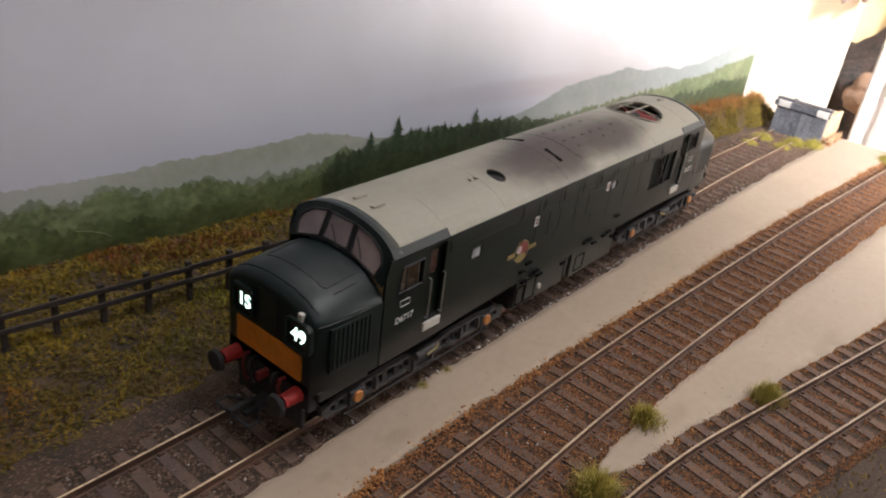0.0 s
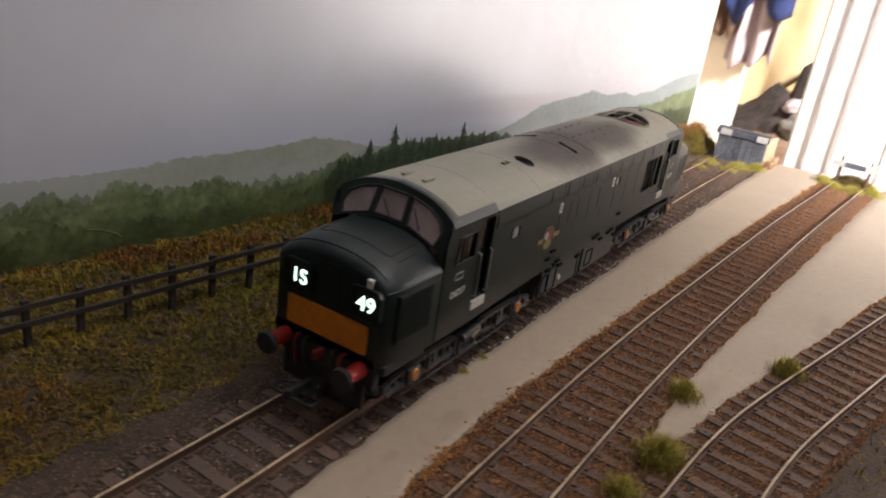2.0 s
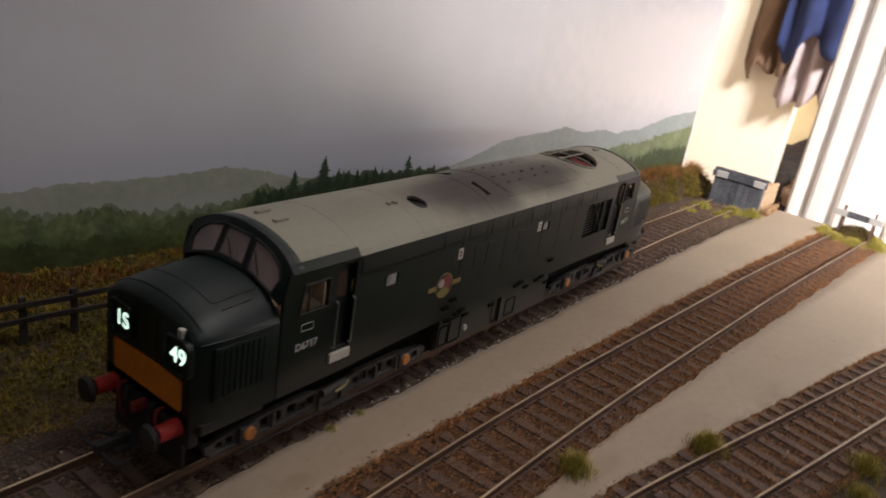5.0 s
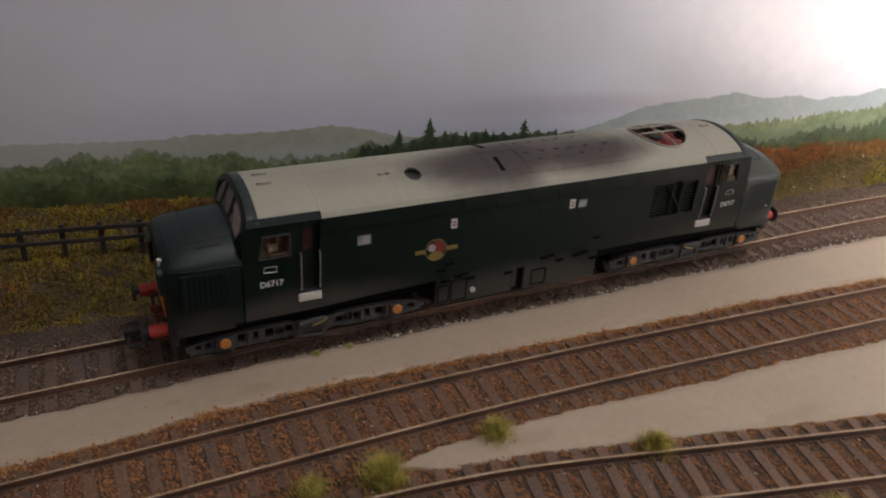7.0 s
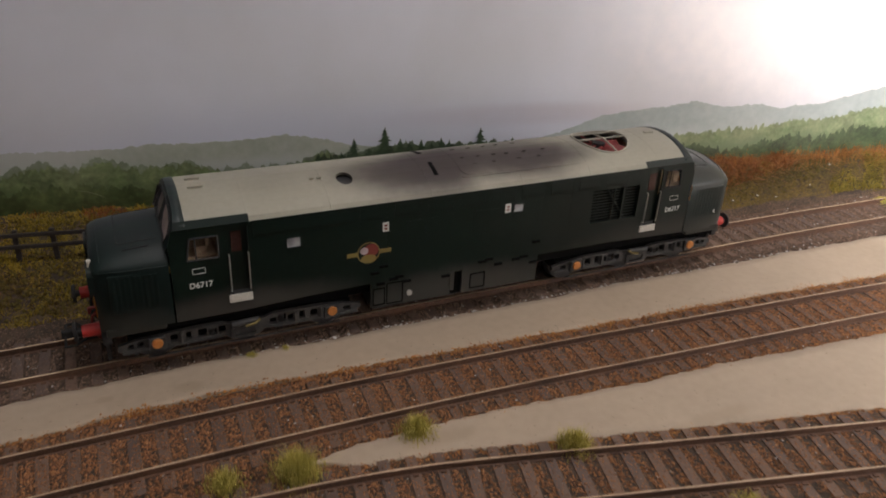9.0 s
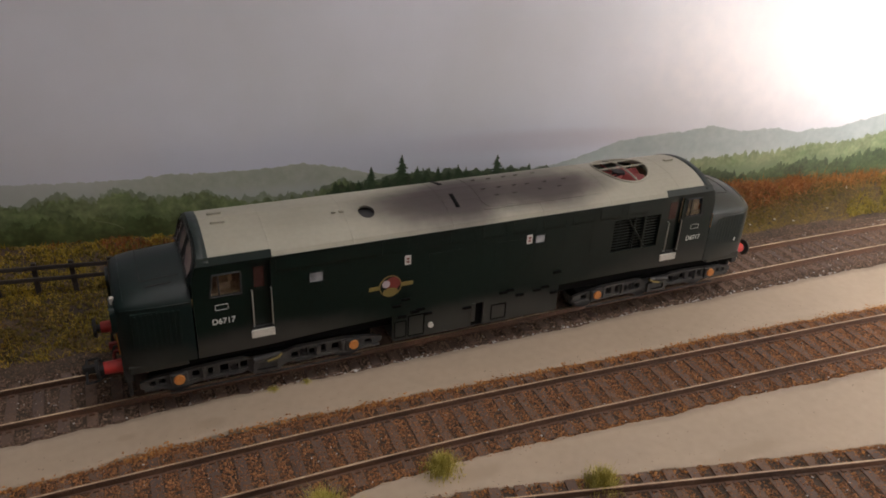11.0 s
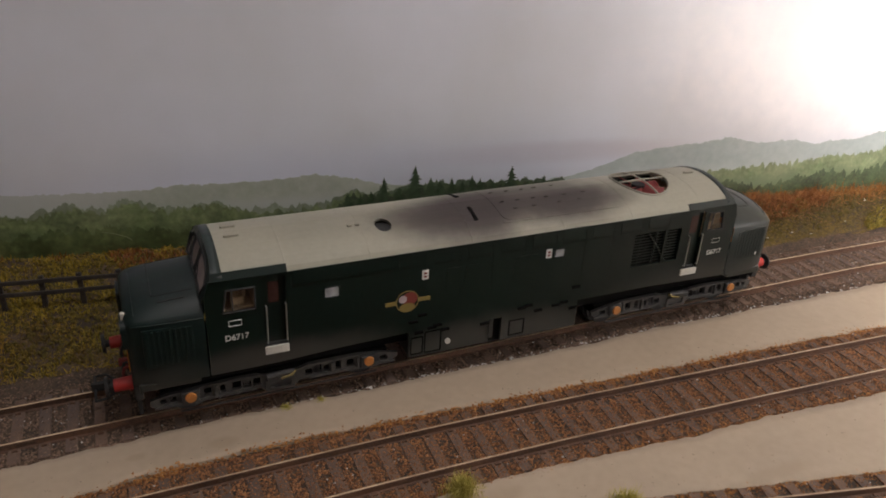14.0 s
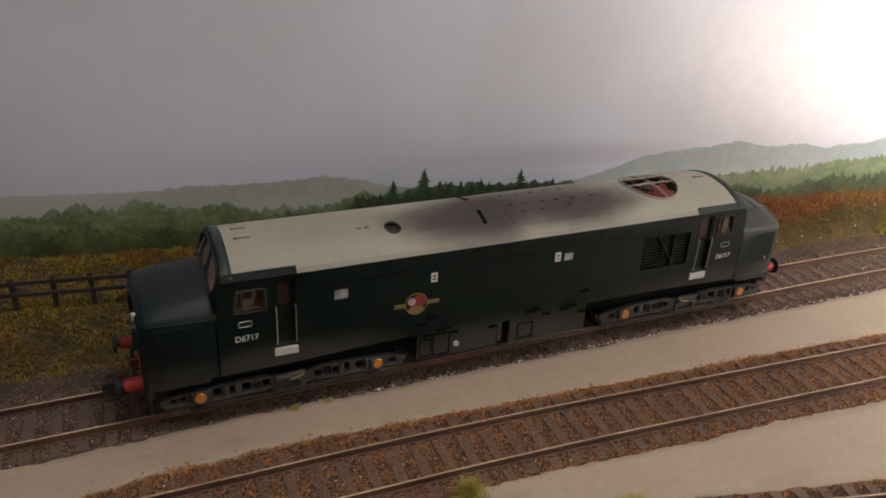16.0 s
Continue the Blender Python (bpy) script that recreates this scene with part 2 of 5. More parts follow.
def raw(name, verts, faces, material, parent=None, label="", smooth=False):
    me = bpy.data.meshes.new(name)
    me.from_pydata([tuple(v) for v in verts], [], [tuple(f) for f in faces])
    me.materials.append(material)
    me.update()
    if smooth:
        for p in me.polygons:
            p.use_smooth = True
    ob = new(name, me)
    if parent:
        ob.parent = parent
    if label:
        tagged(ob, label)
    return ob


def add_box(bm, a, b, bev=0.0, m=None):
    r = bmesh.ops.create_cube(bm, size=1)
    vs = r["verts"]
    for v in vs:
        v.co = Vector([(a[i] + b[i]) / 2 + v.co[i] * (b[i] - a[i]) for i in range(3)])
    if bev:
        es = {e for v in vs for e in v.link_edges}
        r2 = bmesh.ops.bevel(bm, geom=list(es), offset=bev, segments=2, affect="EDGES", profile=0.6)
        vs = r2["verts"]
    if m:
        bmesh.ops.transform(bm, matrix=m, verts=list(set(vs)))
    return bm


def box(a, b, bev=0.0, m=None):
    return add_box(bmesh.new(), a, b, bev, m)


def add_cyl(bm, p, q, r, r2=None, seg=16):
    p, q = Vector(p), Vector(q)
    d = q - p
    m = Matrix.Translation((p + q) / 2) @ d.to_track_quat("Z", "Y").to_matrix().to_4x4()
    bmesh.ops.create_cone(bm, cap_ends=True, segments=seg, radius1=r, radius2=r if r2 is None else r2, depth=d.length, matrix=m)
    return bm


def cyl(p, q, r, r2=None, seg=16):
    return add_cyl(bmesh.new(), p, q, r, r2, seg)


def add_bar(bm, points, r, seg=8):
    for a, b in zip(points[:-1], points[1:]):
        add_cyl(bm, a, b, r, None, seg)
    return bm


def plate(outer, holes, thick, place, cuts=()):
    """A flat sheet with holes, outline in (u, v), as thick as given; place maps (u, v, w) to mm."""
    bm = bmesh.new()
    edges = []
    for loop in (outer, *holes):
        vs = [bm.verts.new((u, v, 0)) for u, v in loop]
        edges += [bm.edges.new((vs[i], vs[(i + 1) % len(vs)])) for i in range(len(vs))]
    bmesh.ops.triangle_fill(bm, use_beauty=True, use_dissolve=False, edges=edges, normal=(0, 0, 1))
    for co, no in cuts:
        bmesh.ops.bisect_plane(bm, geom=bm.verts[:] + bm.edges[:] + bm.faces[:], dist=1e-5, plane_co=co, plane_no=no)
    if thick:
        r = bmesh.ops.extrude_face_region(bm, geom=bm.faces[:])
        for g in r["geom"]:
            if isinstance(g, bmesh.types.BMVert):
                g.co.z += thick
    for v in bm.verts:
        v.co = place(*v.co)
    bmesh.ops.recalc_face_normals(bm, faces=bm.faces[:])
    return bm


def rect(x0, x1, z0, z1, r=0.0, n=3):
    if not r:
        return [(x0, z0), (x1, z0), (x1, z1), (x0, z1)]
    out = []
    for cx, cz, a in ((x1 - r, z0 + r, -90), (x1 - r, z1 - r, 0), (x0 + r, z1 - r, 90), (x0 + r, z0 + r, 180)):
        out += [(cx + r * math.cos(radians(a + 90 * i / n)), cz + r * math.sin(radians(a + 90 * i / n))) for i in range(n + 1)]
    return out


def oval(cx, cy, rx, ry, n=32):
    return [(cx + rx * math.cos(2 * math.pi * i / n), cy + ry * math.sin(2 * math.pi * i / n)) for i in range(n)]


def loft(rings, closed=False, caps=False):
    bm = bmesh.new()
    rows = [[bm.verts.new(p) for p in ring] for ring in rings]
    for a, b in zip(rows[:-1], rows[1:]):
        n = len(a)
        for i in range(n if closed else n - 1):
            j = (i + 1) % n
            bm.faces.new((a[i], a[j], b[j], b[i]))
    if caps:
        bm.faces.new(rows[0])
        bm.faces.new(rows[-1])
    bmesh.ops.recalc_face_normals(bm, faces=bm.faces[:])
    return bm


def lettering(name, text, height, m, material, parent, label=""):
    """Built-in font lettering, centred, turned into a mesh; m places it in mm."""
    cu = bpy.data.curves.new(name, "FONT")
    cu.body, cu.align_x, cu.align_y, cu.size, cu.extrude, cu.offset = text, "CENTER", "CENTER", height * 1.38, 0.03, 0.04
    tmp = bpy.data.objects.new(name, cu)
    me = bpy.data.meshes.new_from_object(tmp)
    bpy.data.objects.remove(tmp)
    bpy.data.curves.remove(cu)
    me.transform(Matrix.Scale(K, 4) @ m)
    me.materials.clear()
    me.materials.append(material)
    ob = new(name, me)
    ob.parent = parent
    if label:
        tagged(ob, label)
    return ob


def spline(pts, x):
    """Smooth curve through (x, y) pairs."""
    xs, ys = [p[0] for p in pts], [p[1] for p in pts]
    i = max(0, min(len(xs) - 2, int(np.searchsorted(xs, x)) - 1))
    d = lambda k: (ys[min(k + 1, len(ys) - 1)] - ys[max(k - 1, 0)]) / (xs[min(k + 1, len(xs) - 1)] - xs[max(k - 1, 0)])
    h = xs[i + 1] - xs[i]
    t = (x - xs[i]) / h
    if t < 0 or t > 1:
        k = 0 if t < 0 else len(xs) - 1
        return ys[k] + (x - xs[k]) * d(k)
    return (2 * t**3 - 3 * t**2 + 1) * ys[i] + (t**3 - 2 * t**2 + t) * h * d(i) + (-2 * t**3 + 3 * t**2) * ys[i + 1] + (t**3 - t**2) * h * d(i + 1)


def smooth01(a, b, x):
    t = max(0.0, min(1.0, (x - a) / (b - a)))
    return t * t * (3 - 2 * t)


RNG = np.random.default_rng(7)


def crumbs(name, places, sizes, material, parent, label="", flat=0.7, category=""):
    """Many small irregular stones in one mesh; places and sizes in mm."""
    base = np.array([(1, 0, 0), (-1, 0, 0), (0, 1, 0), (0, -1, 0), (0, 0, 1), (0, 0, -1)], float)
    tris = np.array([(0, 2, 4), (2, 1, 4), (1, 3, 4), (3, 0, 4), (2, 0, 5), (1, 2, 5), (3, 1, 5), (0, 3, 5)])
    n = len(places)
    v = base[None] * (1 + RNG.uniform(-0.35, 0.35, (n, 6, 3)))
    a = RNG.uniform(0, 6.28, n)
    c, s = np.cos(a)[:, None], np.sin(a)[:, None]
    x, y, z = v[..., 0], v[..., 1], v[..., 2] * flat
    tilt = RNG.uniform(-0.5, 0.5, n)[:, None]
    z = z + tilt * x
    v = np.stack([c * x - s * y, s * x + c * y, z], -1) * np.asarray(sizes)[:, None, None] + np.asarray(places)[:, None, :]
    f = tris[None] + (np.arange(n) * 6)[:, None, None]
    ob = raw(name, v.reshape(-1, 3) * K, f.reshape(-1, 3).tolist(), material, parent, label)
    return tagged(ob, category=category, kind="stuff")


def blades(name, places, lengths, widths, lean, material, parent=None, label="", bend=0.4, category=""):
    """Many grass blades, each a bent strip of two quads and a tip; mm."""
    n = len(places)
    p = np.asarray(places, float)
    a = RNG.uniform(0, 6.28, n)
    d = np.stack([np.cos(a), np.sin(a), np.zeros(n)], -1)
    side = np.stack([-np.sin(a), np.cos(a), np.zeros(n)], -1)
    b = a + RNG.uniform(0.6, 2.5, n)
    side = np.stack([np.cos(b), np.sin(b), np.zeros(n)], -1)
    L, W = np.asarray(lengths)[:, None], np.asarray(widths)[:, None]
    ln = (np.abs(RNG.normal(0, 1, n)) * lean)[:, None]
    up = np.array([0, 0, 1.0])
    mid = p + L * 0.5 * (up + d * ln * 0.6)
    top = p + L * (up * (1 - bend * np.minimum(ln, 1.2) * 0.5) + d * ln)
    v = np.stack([p - side * W, p + side * W, mid - side * W * 0.8, mid + side * W * 0.8, top], 1)
    i = (np.arange(n) * 5)[:, None]
    quads = np.concatenate([i, i + 1, i + 3, i + 2], 1).tolist()
    tips = np.concatenate([i + 2, i + 3, i + 4], 1).tolist()
    ob = raw(name, v.reshape(-1, 3) * K, quads + tips, material, parent, label)
    return tagged(ob, category=category)


# ---- the setting: baseboard ----
BACK = lambda x: 70.2 - 0.136 * x
T1 = [(-600, 0), (-150, 0), (120, 0), (180, -0.6), (240, -2.4), (300, -5)]
T2 = [(-600, -56), (-300, -52), (-150, -50.9), (-100, -51.1), (-50, -51.8), (0, -53.8), (50, -56.9), (100, -60.2), (150, -63.6), (200, -67.8), (270, -74), (300, -76.8)]
T3 = [(-600, -100), (-200, -84), (-120, -85.5), (-85, -87.8), (-60, -90.2), (-35, -94.4), (29, -109.8), (95, -125.8), (200, -151), (300, -176)]


def ground_height(x, y):
    b = BACK(x)
    left = 8.5 * smooth01(28, 56, y) + 5 * smooth01(56, max(b, 60), y)
    foot = min(26.5, b - 15)
    right = 15.0 * smooth01(foot, foot + max(9.0, b - 6 - foot), y)
    right *= 1 - 0.7 * smooth01(300, 322, x)
    k = smooth01(105, 170, x)
    lump = noise.noise(Vector((x * 0.09, y * 0.09, 0))) * 1.2 + noise.noise(Vector((x * 0.25, y * 0.25, 3))) * 0.6
    rise = left * (1 - k) + right * k
    return -0.9 + rise + lump * (1 + 1.3 * k) * smooth01(1, 6, rise)


xs = np.concatenate([np.arange(-600, -260, 12.0), np.arange(-260, 323, 2.0), [323.0]])
ys = np.concatenate([np.arange(-420, -140, 14.0), np.arange(-140, 26, 4.0), np.arange(26, 152, 1.6)])
gv, gf = [], []
for x in xs:
    for y in ys:
        yy = min(y, BACK(x) + 0.5)
        gv.append((x * K, yy * K, ground_height(x, yy) * K))
ny = len(ys)
for i in range(len(xs) - 1):
    for j in range(ny - 1):
        if ys[j] < BACK(xs[i]) + 1:
            gf.append((i * ny + j, (i + 1) * ny + j, (i + 1) * ny + j + 1, i * ny + j + 1))
ground = raw("ground", gv, gf, SOIL, smooth=True)
tagged(ground, "dark brown scenic soil on a model railway baseboard", "ground", kind="structure")
bm = box((-600, -420, -22), (323, 140, -4.0), 1.0)
tagged(link("baseboard", bm, mat("board_edge", (0.40, 0.30, 0.19), 0.8, scale=80, var=0.3)), "plywood baseboard under the model railway", "baseboard", kind="structure")


def pad(far, near, x0, x1, tip):
    """A hardstanding strip with a ragged edge between two curves."""
    step = 1.5
    n = int((x1 - x0) / step)
    rag = lambda x, s: 0.9 * noise.noise(Vector((x * 0.35, s, 0))) + 1.0 * noise.noise(Vector((x * 0.08, s, 5)))
    rings = []
    for i in range(n + 1):
        x = x0 + (x1 - x0) * i / n
        a, b = spline(far, x) + rag(x, 1.3), spline(near, x) + rag(x, 9.7)
        if tip:
            k = 1 - smooth01(0, 14, x - x0)
            mid = (a + b) / 2
            a, b = a + (mid - a) * k * 0.8, b + (mid - b) * k * 0.8
        ring = [(x, a + 0.25, -1.2), (x, a, 0.25)]
        for k in range(9):
            f = k / 8
            yy = a - 0.25 + (b + 0.5 - a) * f
            ring.append((x, yy, 0.55 + 0.06 * noise.noise(Vector((x * 0.06, yy * 0.06, 2)))))
        ring += [(x, b, 0.25), (x, b - 0.25, -1.2)]
        rings.append(ring)
    return loft(rings, caps=True)


P1F = [(-600, -17), (-145, -16.2), (-100, -15.2), (-45, -16), (0, -17.4), (44, -17.7), (126, -19.5), (216, -21.7), (323, -27)]
P1N = [(-600, -38), (-145, -34.2), (-110, -32.2), (-85, -31.6), (-50, -33.6), (0, -37), (30, -39.2), (104, -43.4), (180, -49.3), (323, -62)]
P2F = [(-70, -67), (-27, -67.8), (10, -70.4), (50, -73.2), (100, -76.8), (160, -81.8), (237, -88), (323, -96)]
P2N = [(-70, -74), (-32, -80), (16, -91), (51, -99), (103, -110.3), (200, -133), (323, -160)]
tagged(link("pavement_1", pad(P1F, P1N, -600, 322, False), CONCRETE, smooth=True), "pale grey cast hardstanding strip between two tracks", "pavement", kind="structure")
tagged(link("pavement_2", pad(P2F, P2N, -69, 322, True), CONCRETE, smooth=True), "pale grey hardstanding wedge tapering to a point", "pavement", kind="structure")

# ---- the printed backdrop ----
SKY = mat("printed_sky", (0.72, 0.75, 0.85), 0.29, scale=14, tint=(0.60, 0.62, 0.67), bump=0, big=9, spec=0.9)
SKY.node_tree.nodes["Principled BSDF"].inputs["Coat Weight"].default_value = 1.0
SKY.node_tree.nodes["Principled BSDF"].inputs["Coat Roughness"].default_value = 0.30
SKY.node_tree.nodes["Principled BSDF"].inputs["Coat IOR"].default_value = 1.85
spot(SKY, (0.065, 0, 0.0445), (0.085, 1, 0.007), (0.50, 0.45, 0.50), 0.6, 0.25)
spot(SKY, (-0.02, 0, 0.038), (0.17, 1, 0.02), (0.64, 0.68, 0.82), 0.55, 0.2)
# pale patch: the sheet's glossy highlight near the corner, painted into the sky colour
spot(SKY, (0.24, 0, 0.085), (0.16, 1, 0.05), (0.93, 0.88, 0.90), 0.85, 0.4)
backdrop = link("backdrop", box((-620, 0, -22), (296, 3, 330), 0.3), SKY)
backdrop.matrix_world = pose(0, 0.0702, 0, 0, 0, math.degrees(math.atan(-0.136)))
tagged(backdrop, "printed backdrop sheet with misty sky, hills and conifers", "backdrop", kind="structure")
XS = 1 / math.cos(math.atan(0.136))


def print_layer(name, top, bottom, proud, col, tint, label, x0, x1, step=0.4, saw=0.0, freq=0.5, fade=None, scale=300, crown=None):
    """A printed band of the picture, its upper outline from a curve with a leafy edge."""
    m = mat(name + "_print", col, 0.36, scale=scale, tint=tint, bump=0, big=45, spec=0.8)
    n = int((x1 - x0) / step)
    v, f = [], []
    for i in range(n + 1):
        x = x0 + (x1 - x0) * i / n
        z = spline(top, x)
        if saw:
            z += saw * (noise.noise(Vector((x * freq, 1.7, bottom))) + 0.7 * noise.noise(Vector((x * freq * 2.7, 4.1, bottom))) + 0.8 * abs(noise.noise(Vector((x * freq * 7, 8.1, 2)))) + 0.3 * noise.noise(Vector((x * freq * 15, 3.1, 2))))
        v += [(x * XS * K, -proud * K, z * K), (x * XS * K, -proud * K, bottom * K)]
        if i:
            k = 2 * i
            f.append((k - 2, k - 1, k + 1, k))
    if crown:
        nn, l = m.node_tree.nodes, m.node_tree.links
        bs = nn["Principled BSDF"]
        old = bs.inputs["Base Color"].links[0].from_socket
        tc = nn.new("ShaderNodeTexCoord")
        wob = nn.new("ShaderNodeTexNoise")
        wob.inputs["Scale"].default_value, wob.inputs["Detail"].default_value = crown[0] * 2.2, 4
        l.new(tc.outputs["Object"], wob.inputs["Vector"])
        push = nn.new("ShaderNodeMix")
        push.data_type, push.blend_type = "RGBA", "LINEAR_LIGHT"
        push.inputs["Factor"].default_value = 1.1 / crown[0]
        l.new(tc.outputs["Object"], push.inputs["A"])
        l.new(wob.outputs["Color"], push.inputs["B"])
        cell = nn.new("ShaderNodeTexVoronoi")
        cell.feature, cell.inputs["Scale"].default_value = "SMOOTH_F1", crown[0]
        l.new(push.outputs["Result"], cell.inputs["Vector"])
        tone = nn.new("ShaderNodeMapRange")
        tone.inputs["From Min"].default_value, tone.inputs["From Max"].default_value = 0.1, 0.75
        tone.inputs["To Min"].default_value, tone.inputs["To Max"].default_value = crown[2], crown[1]
        l.new(cell.outputs["Distance"], tone.inputs["Value"])
        mul = nn.new("ShaderNodeMix")
        mul.data_type, mul.blend_type = "RGBA", "MULTIPLY"
        mul.inputs["Factor"].default_value = 1
        l.new(old, mul.inputs["A"])
        l.new(tone.outputs["Result"], mul.inputs["B"])
        l.new(mul.outputs["Result"], bs.inputs["Base Color"])
    if fade:
        nn, l = m.node_tree.nodes, m.node_tree.links
        bs = nn["Principled BSDF"]
        old = bs.inputs["Base Color"].links[0].from_socket
        tc = nn.new("ShaderNodeTexCoord")
        sp = nn.new("ShaderNodeSeparateXYZ")
        l.new(tc.outputs["Object"], sp.inputs[0])
        ax, a, b, c = fade
        nz = nn.new("ShaderNodeTexNoise")
        nz.inputs["Scale"].default_value = 60
        l.new(tc.outputs["Object"], nz.inputs["Vector"])
        ma = nn.new("ShaderNodeMath")
        ma.operation = "MULTIPLY_ADD"
        l.new(nz.outputs["Fac"], ma.inputs[0])
        ma.inputs[1].default_value = 0.012
        l.new(sp.outputs[ax], ma.inputs[2])
        rg = nn.new("ShaderNodeMapRange")
        rg.interpolation_type = "SMOOTHSTEP"
        rg.inputs["From Min"].default_value, rg.inputs["From Max"].default_value = a + 0.006, b + 0.006
        l.new(ma.outputs[0], rg.inputs["Value"])
        mix = nn.new("ShaderNodeMix")
        mix.data_type = "RGBA"
        l.new(rg.outputs["Result"], mix.inputs["Factor"])
        l.new(old, mix.inputs["A"])
        mix.inputs["B"].default_value = (*c, 1)
        l.new(mix.outputs["Result"], bs.inputs["Base Color"])
    return raw(name, v, f, m, backdrop, label)


FARL = [(-620, 36), (-200, 37), (-143, 38), (-124, 37.4), (-104, 37.6), (-90, 38.6), (-73, 38.3), (-55, 39), (-38, 39.9), (-26, 37.8), (-8, 34), (20, 31), (60, 28)]
FARR = [(40, 29), (60, 31.5), (75, 33.4), (90, 37.6), (103, 42), (114, 43.6), (138, 45.6), (154, 47.4), (166, 44.8), (180, 44.4), (191, 44.6), (200, 42.4), (212, 43.6), (226, 43.6), (241, 47.3), (263, 51), (285, 53)]
MIDR = [(60, 24), (92, 27), (120, 29), (150, 31.2), (178, 32.8), (195, 33), (211, 35.5), (229, 35.5), (246, 38), (268, 41), (291, 43.5)]
DARKR = [(100, 22), (150, 25.4), (181, 22.2), (213, 27.5), (230, 25.5), (248, 29.5), (272, 29.4), (291, 30)]
TREEL = [(-620, 28), (-170, 28), (-145, 28.4), (-131, 31), (-120, 29), (-109, 32), (-101, 29.6), (-95, 27.6), (-78, 29.4), (-66, 25.4), (-54, 25.6), (-40, 25), (-31, 26.5), (-24, 30.5), (-14, 29), (0, 31), (20, 31.5), (50, 31), (70, 29.5), (95, 26), (130, 22)]
NEARL = [(-620, 20), (-145, 21), (-120, 22), (-95, 20), (-70, 21), (-45, 19.5), (-20, 22), (20, 23), (60, 20), (120, 16)]
print_layer("hill_far", FARR, -8, 0.12, (0.33, 0.39, 0.385), (0.40, 0.45, 0.445), "misty blue-green far hill in the print", 40, 291, saw=0.8, freq=0.25, crown=(120, 0.96, 1.03), fade=("Z", 0.038, 0.028, (0.46, 0.51, 0.50)))
hill = print_layer("hill_near", FARL, -8, 0.18, (0.38, 0.42, 0.35), (0.46, 0.49, 0.44), "hazy grey-green hill in the print", -620, 60, step=0.6, saw=0.8, freq=0.3, fade=("Z", 0.034, 0.027, (0.46, 0.50, 0.48)), crown=(170, 0.93, 1.04))
spot(hill.data.materials[0], (-0.165, 0, 0.034), (0.085, 1, 0.05), (0.52, 0.55, 0.55), 0.75, 0.05)
print_layer("wood_far", MIDR, -8, 0.24, (0.13, 0.19, 0.085), (0.26, 0.30, 0.165), "pale green sunlit wood in the print", 60, 291, saw=2.2, freq=0.45, scale=500, crown=(210, 0.72, 1.15), fade=("Z", 0.030, 0.024, (0.15, 0.20, 0.11)))
print_layer("wood_edge", DARKR, -8, 0.30, (0.030, 0.052, 0.026), (0.085, 0.12, 0.055), "dark hedge of trees in the print", 100, 291, saw=2.8, freq=0.35, scale=700, crown=(230, 0.6, 1.3))
haze = print_layer("wood_haze", [(x, z + 1.6) for x, z in TREEL], -8, 0.32, (0.20, 0.25, 0.17), (0.31, 0.35, 0.27), "hazy tree tops in the print", -620, 130, saw=2.3, freq=0.21, scale=300, crown=(190, 0.8, 1.12))
wood = print_layer("wood_mid", TREEL, -8, 0.36, (0.13, 0.18, 0.075), (0.24, 0.29, 0.15), "mid-green wood in the print", -620, 130, saw=2.6, freq=0.3, scale=420, crown=(170, 0.55, 1.35), fade=("Z", 0.027, 0.012, (0.075, 0.115, 0.055)))
dark = print_layer("wood_dark", NEARL, -8, 0.42, (0.062, 0.092, 0.034), (0.14, 0.175, 0.070), "dark undergrowth in the print", -620, 120, saw=3.4, freq=0.2, scale=350, crown=(150, 0.5, 1.4), fade=("Z", 0.014, 0.002, (0.048, 0.072, 0.032)))
for layer in (haze, wood, dark):
    spot(layer.data.materials[0], (0.05, 0, 0.02), (0.11, 1, 0.05), (0.030, 0.052, 0.024), 0.75, 0.3)
print_layer("pine_wood", [(-32, 24), (-25, 29.2), (-14, 28.8), (0, 30.4), (20, 31), (50, 30.6), (70, 29.4), (95, 26.2), (108, 23)], -8, 0.46, (0.020, 0.036, 0.016), (0.062, 0.09, 0.042), "dark pine wood in the print", -32, 108, saw=2.4, freq=0.5, scale=500, crown=(300, 0.6, 1.3))


def print_pine(x, top, base, width, seed):
    """A conifer silhouette of the print: ragged tiers on both sides of a spire."""
    r = random.Random(seed)
    n = 9
    right, left = [], []
    for i in range(n):
        f = i / (n - 1)
        z = top - (top - base) * f
        w = width * (0.10 + 0.90 * f ** 0.75)
        for side, sign in ((right, 1), (left, -1)):
            k, drop = r.uniform(0.55, 1.3), r.uniform(0.1, 0.45)
            side += [(sign * w * k, z - drop), (sign * w * k * 0.8, z - drop - 0.25), (sign * w * r.uniform(0.25, 0.6), z - drop - 0.35)]
    pts = [(0, top + 0.4)] + right + [(width * 0.7, base - 4), (-width * 0.7, base - 4)] + left[::-1]
    bm = plate([(p + x * XS, z) for p, z in pts], [], 0, lambda u, v, w: Vector((u, -0.50, v)))
    part("pine", bm, PINE, backdrop)


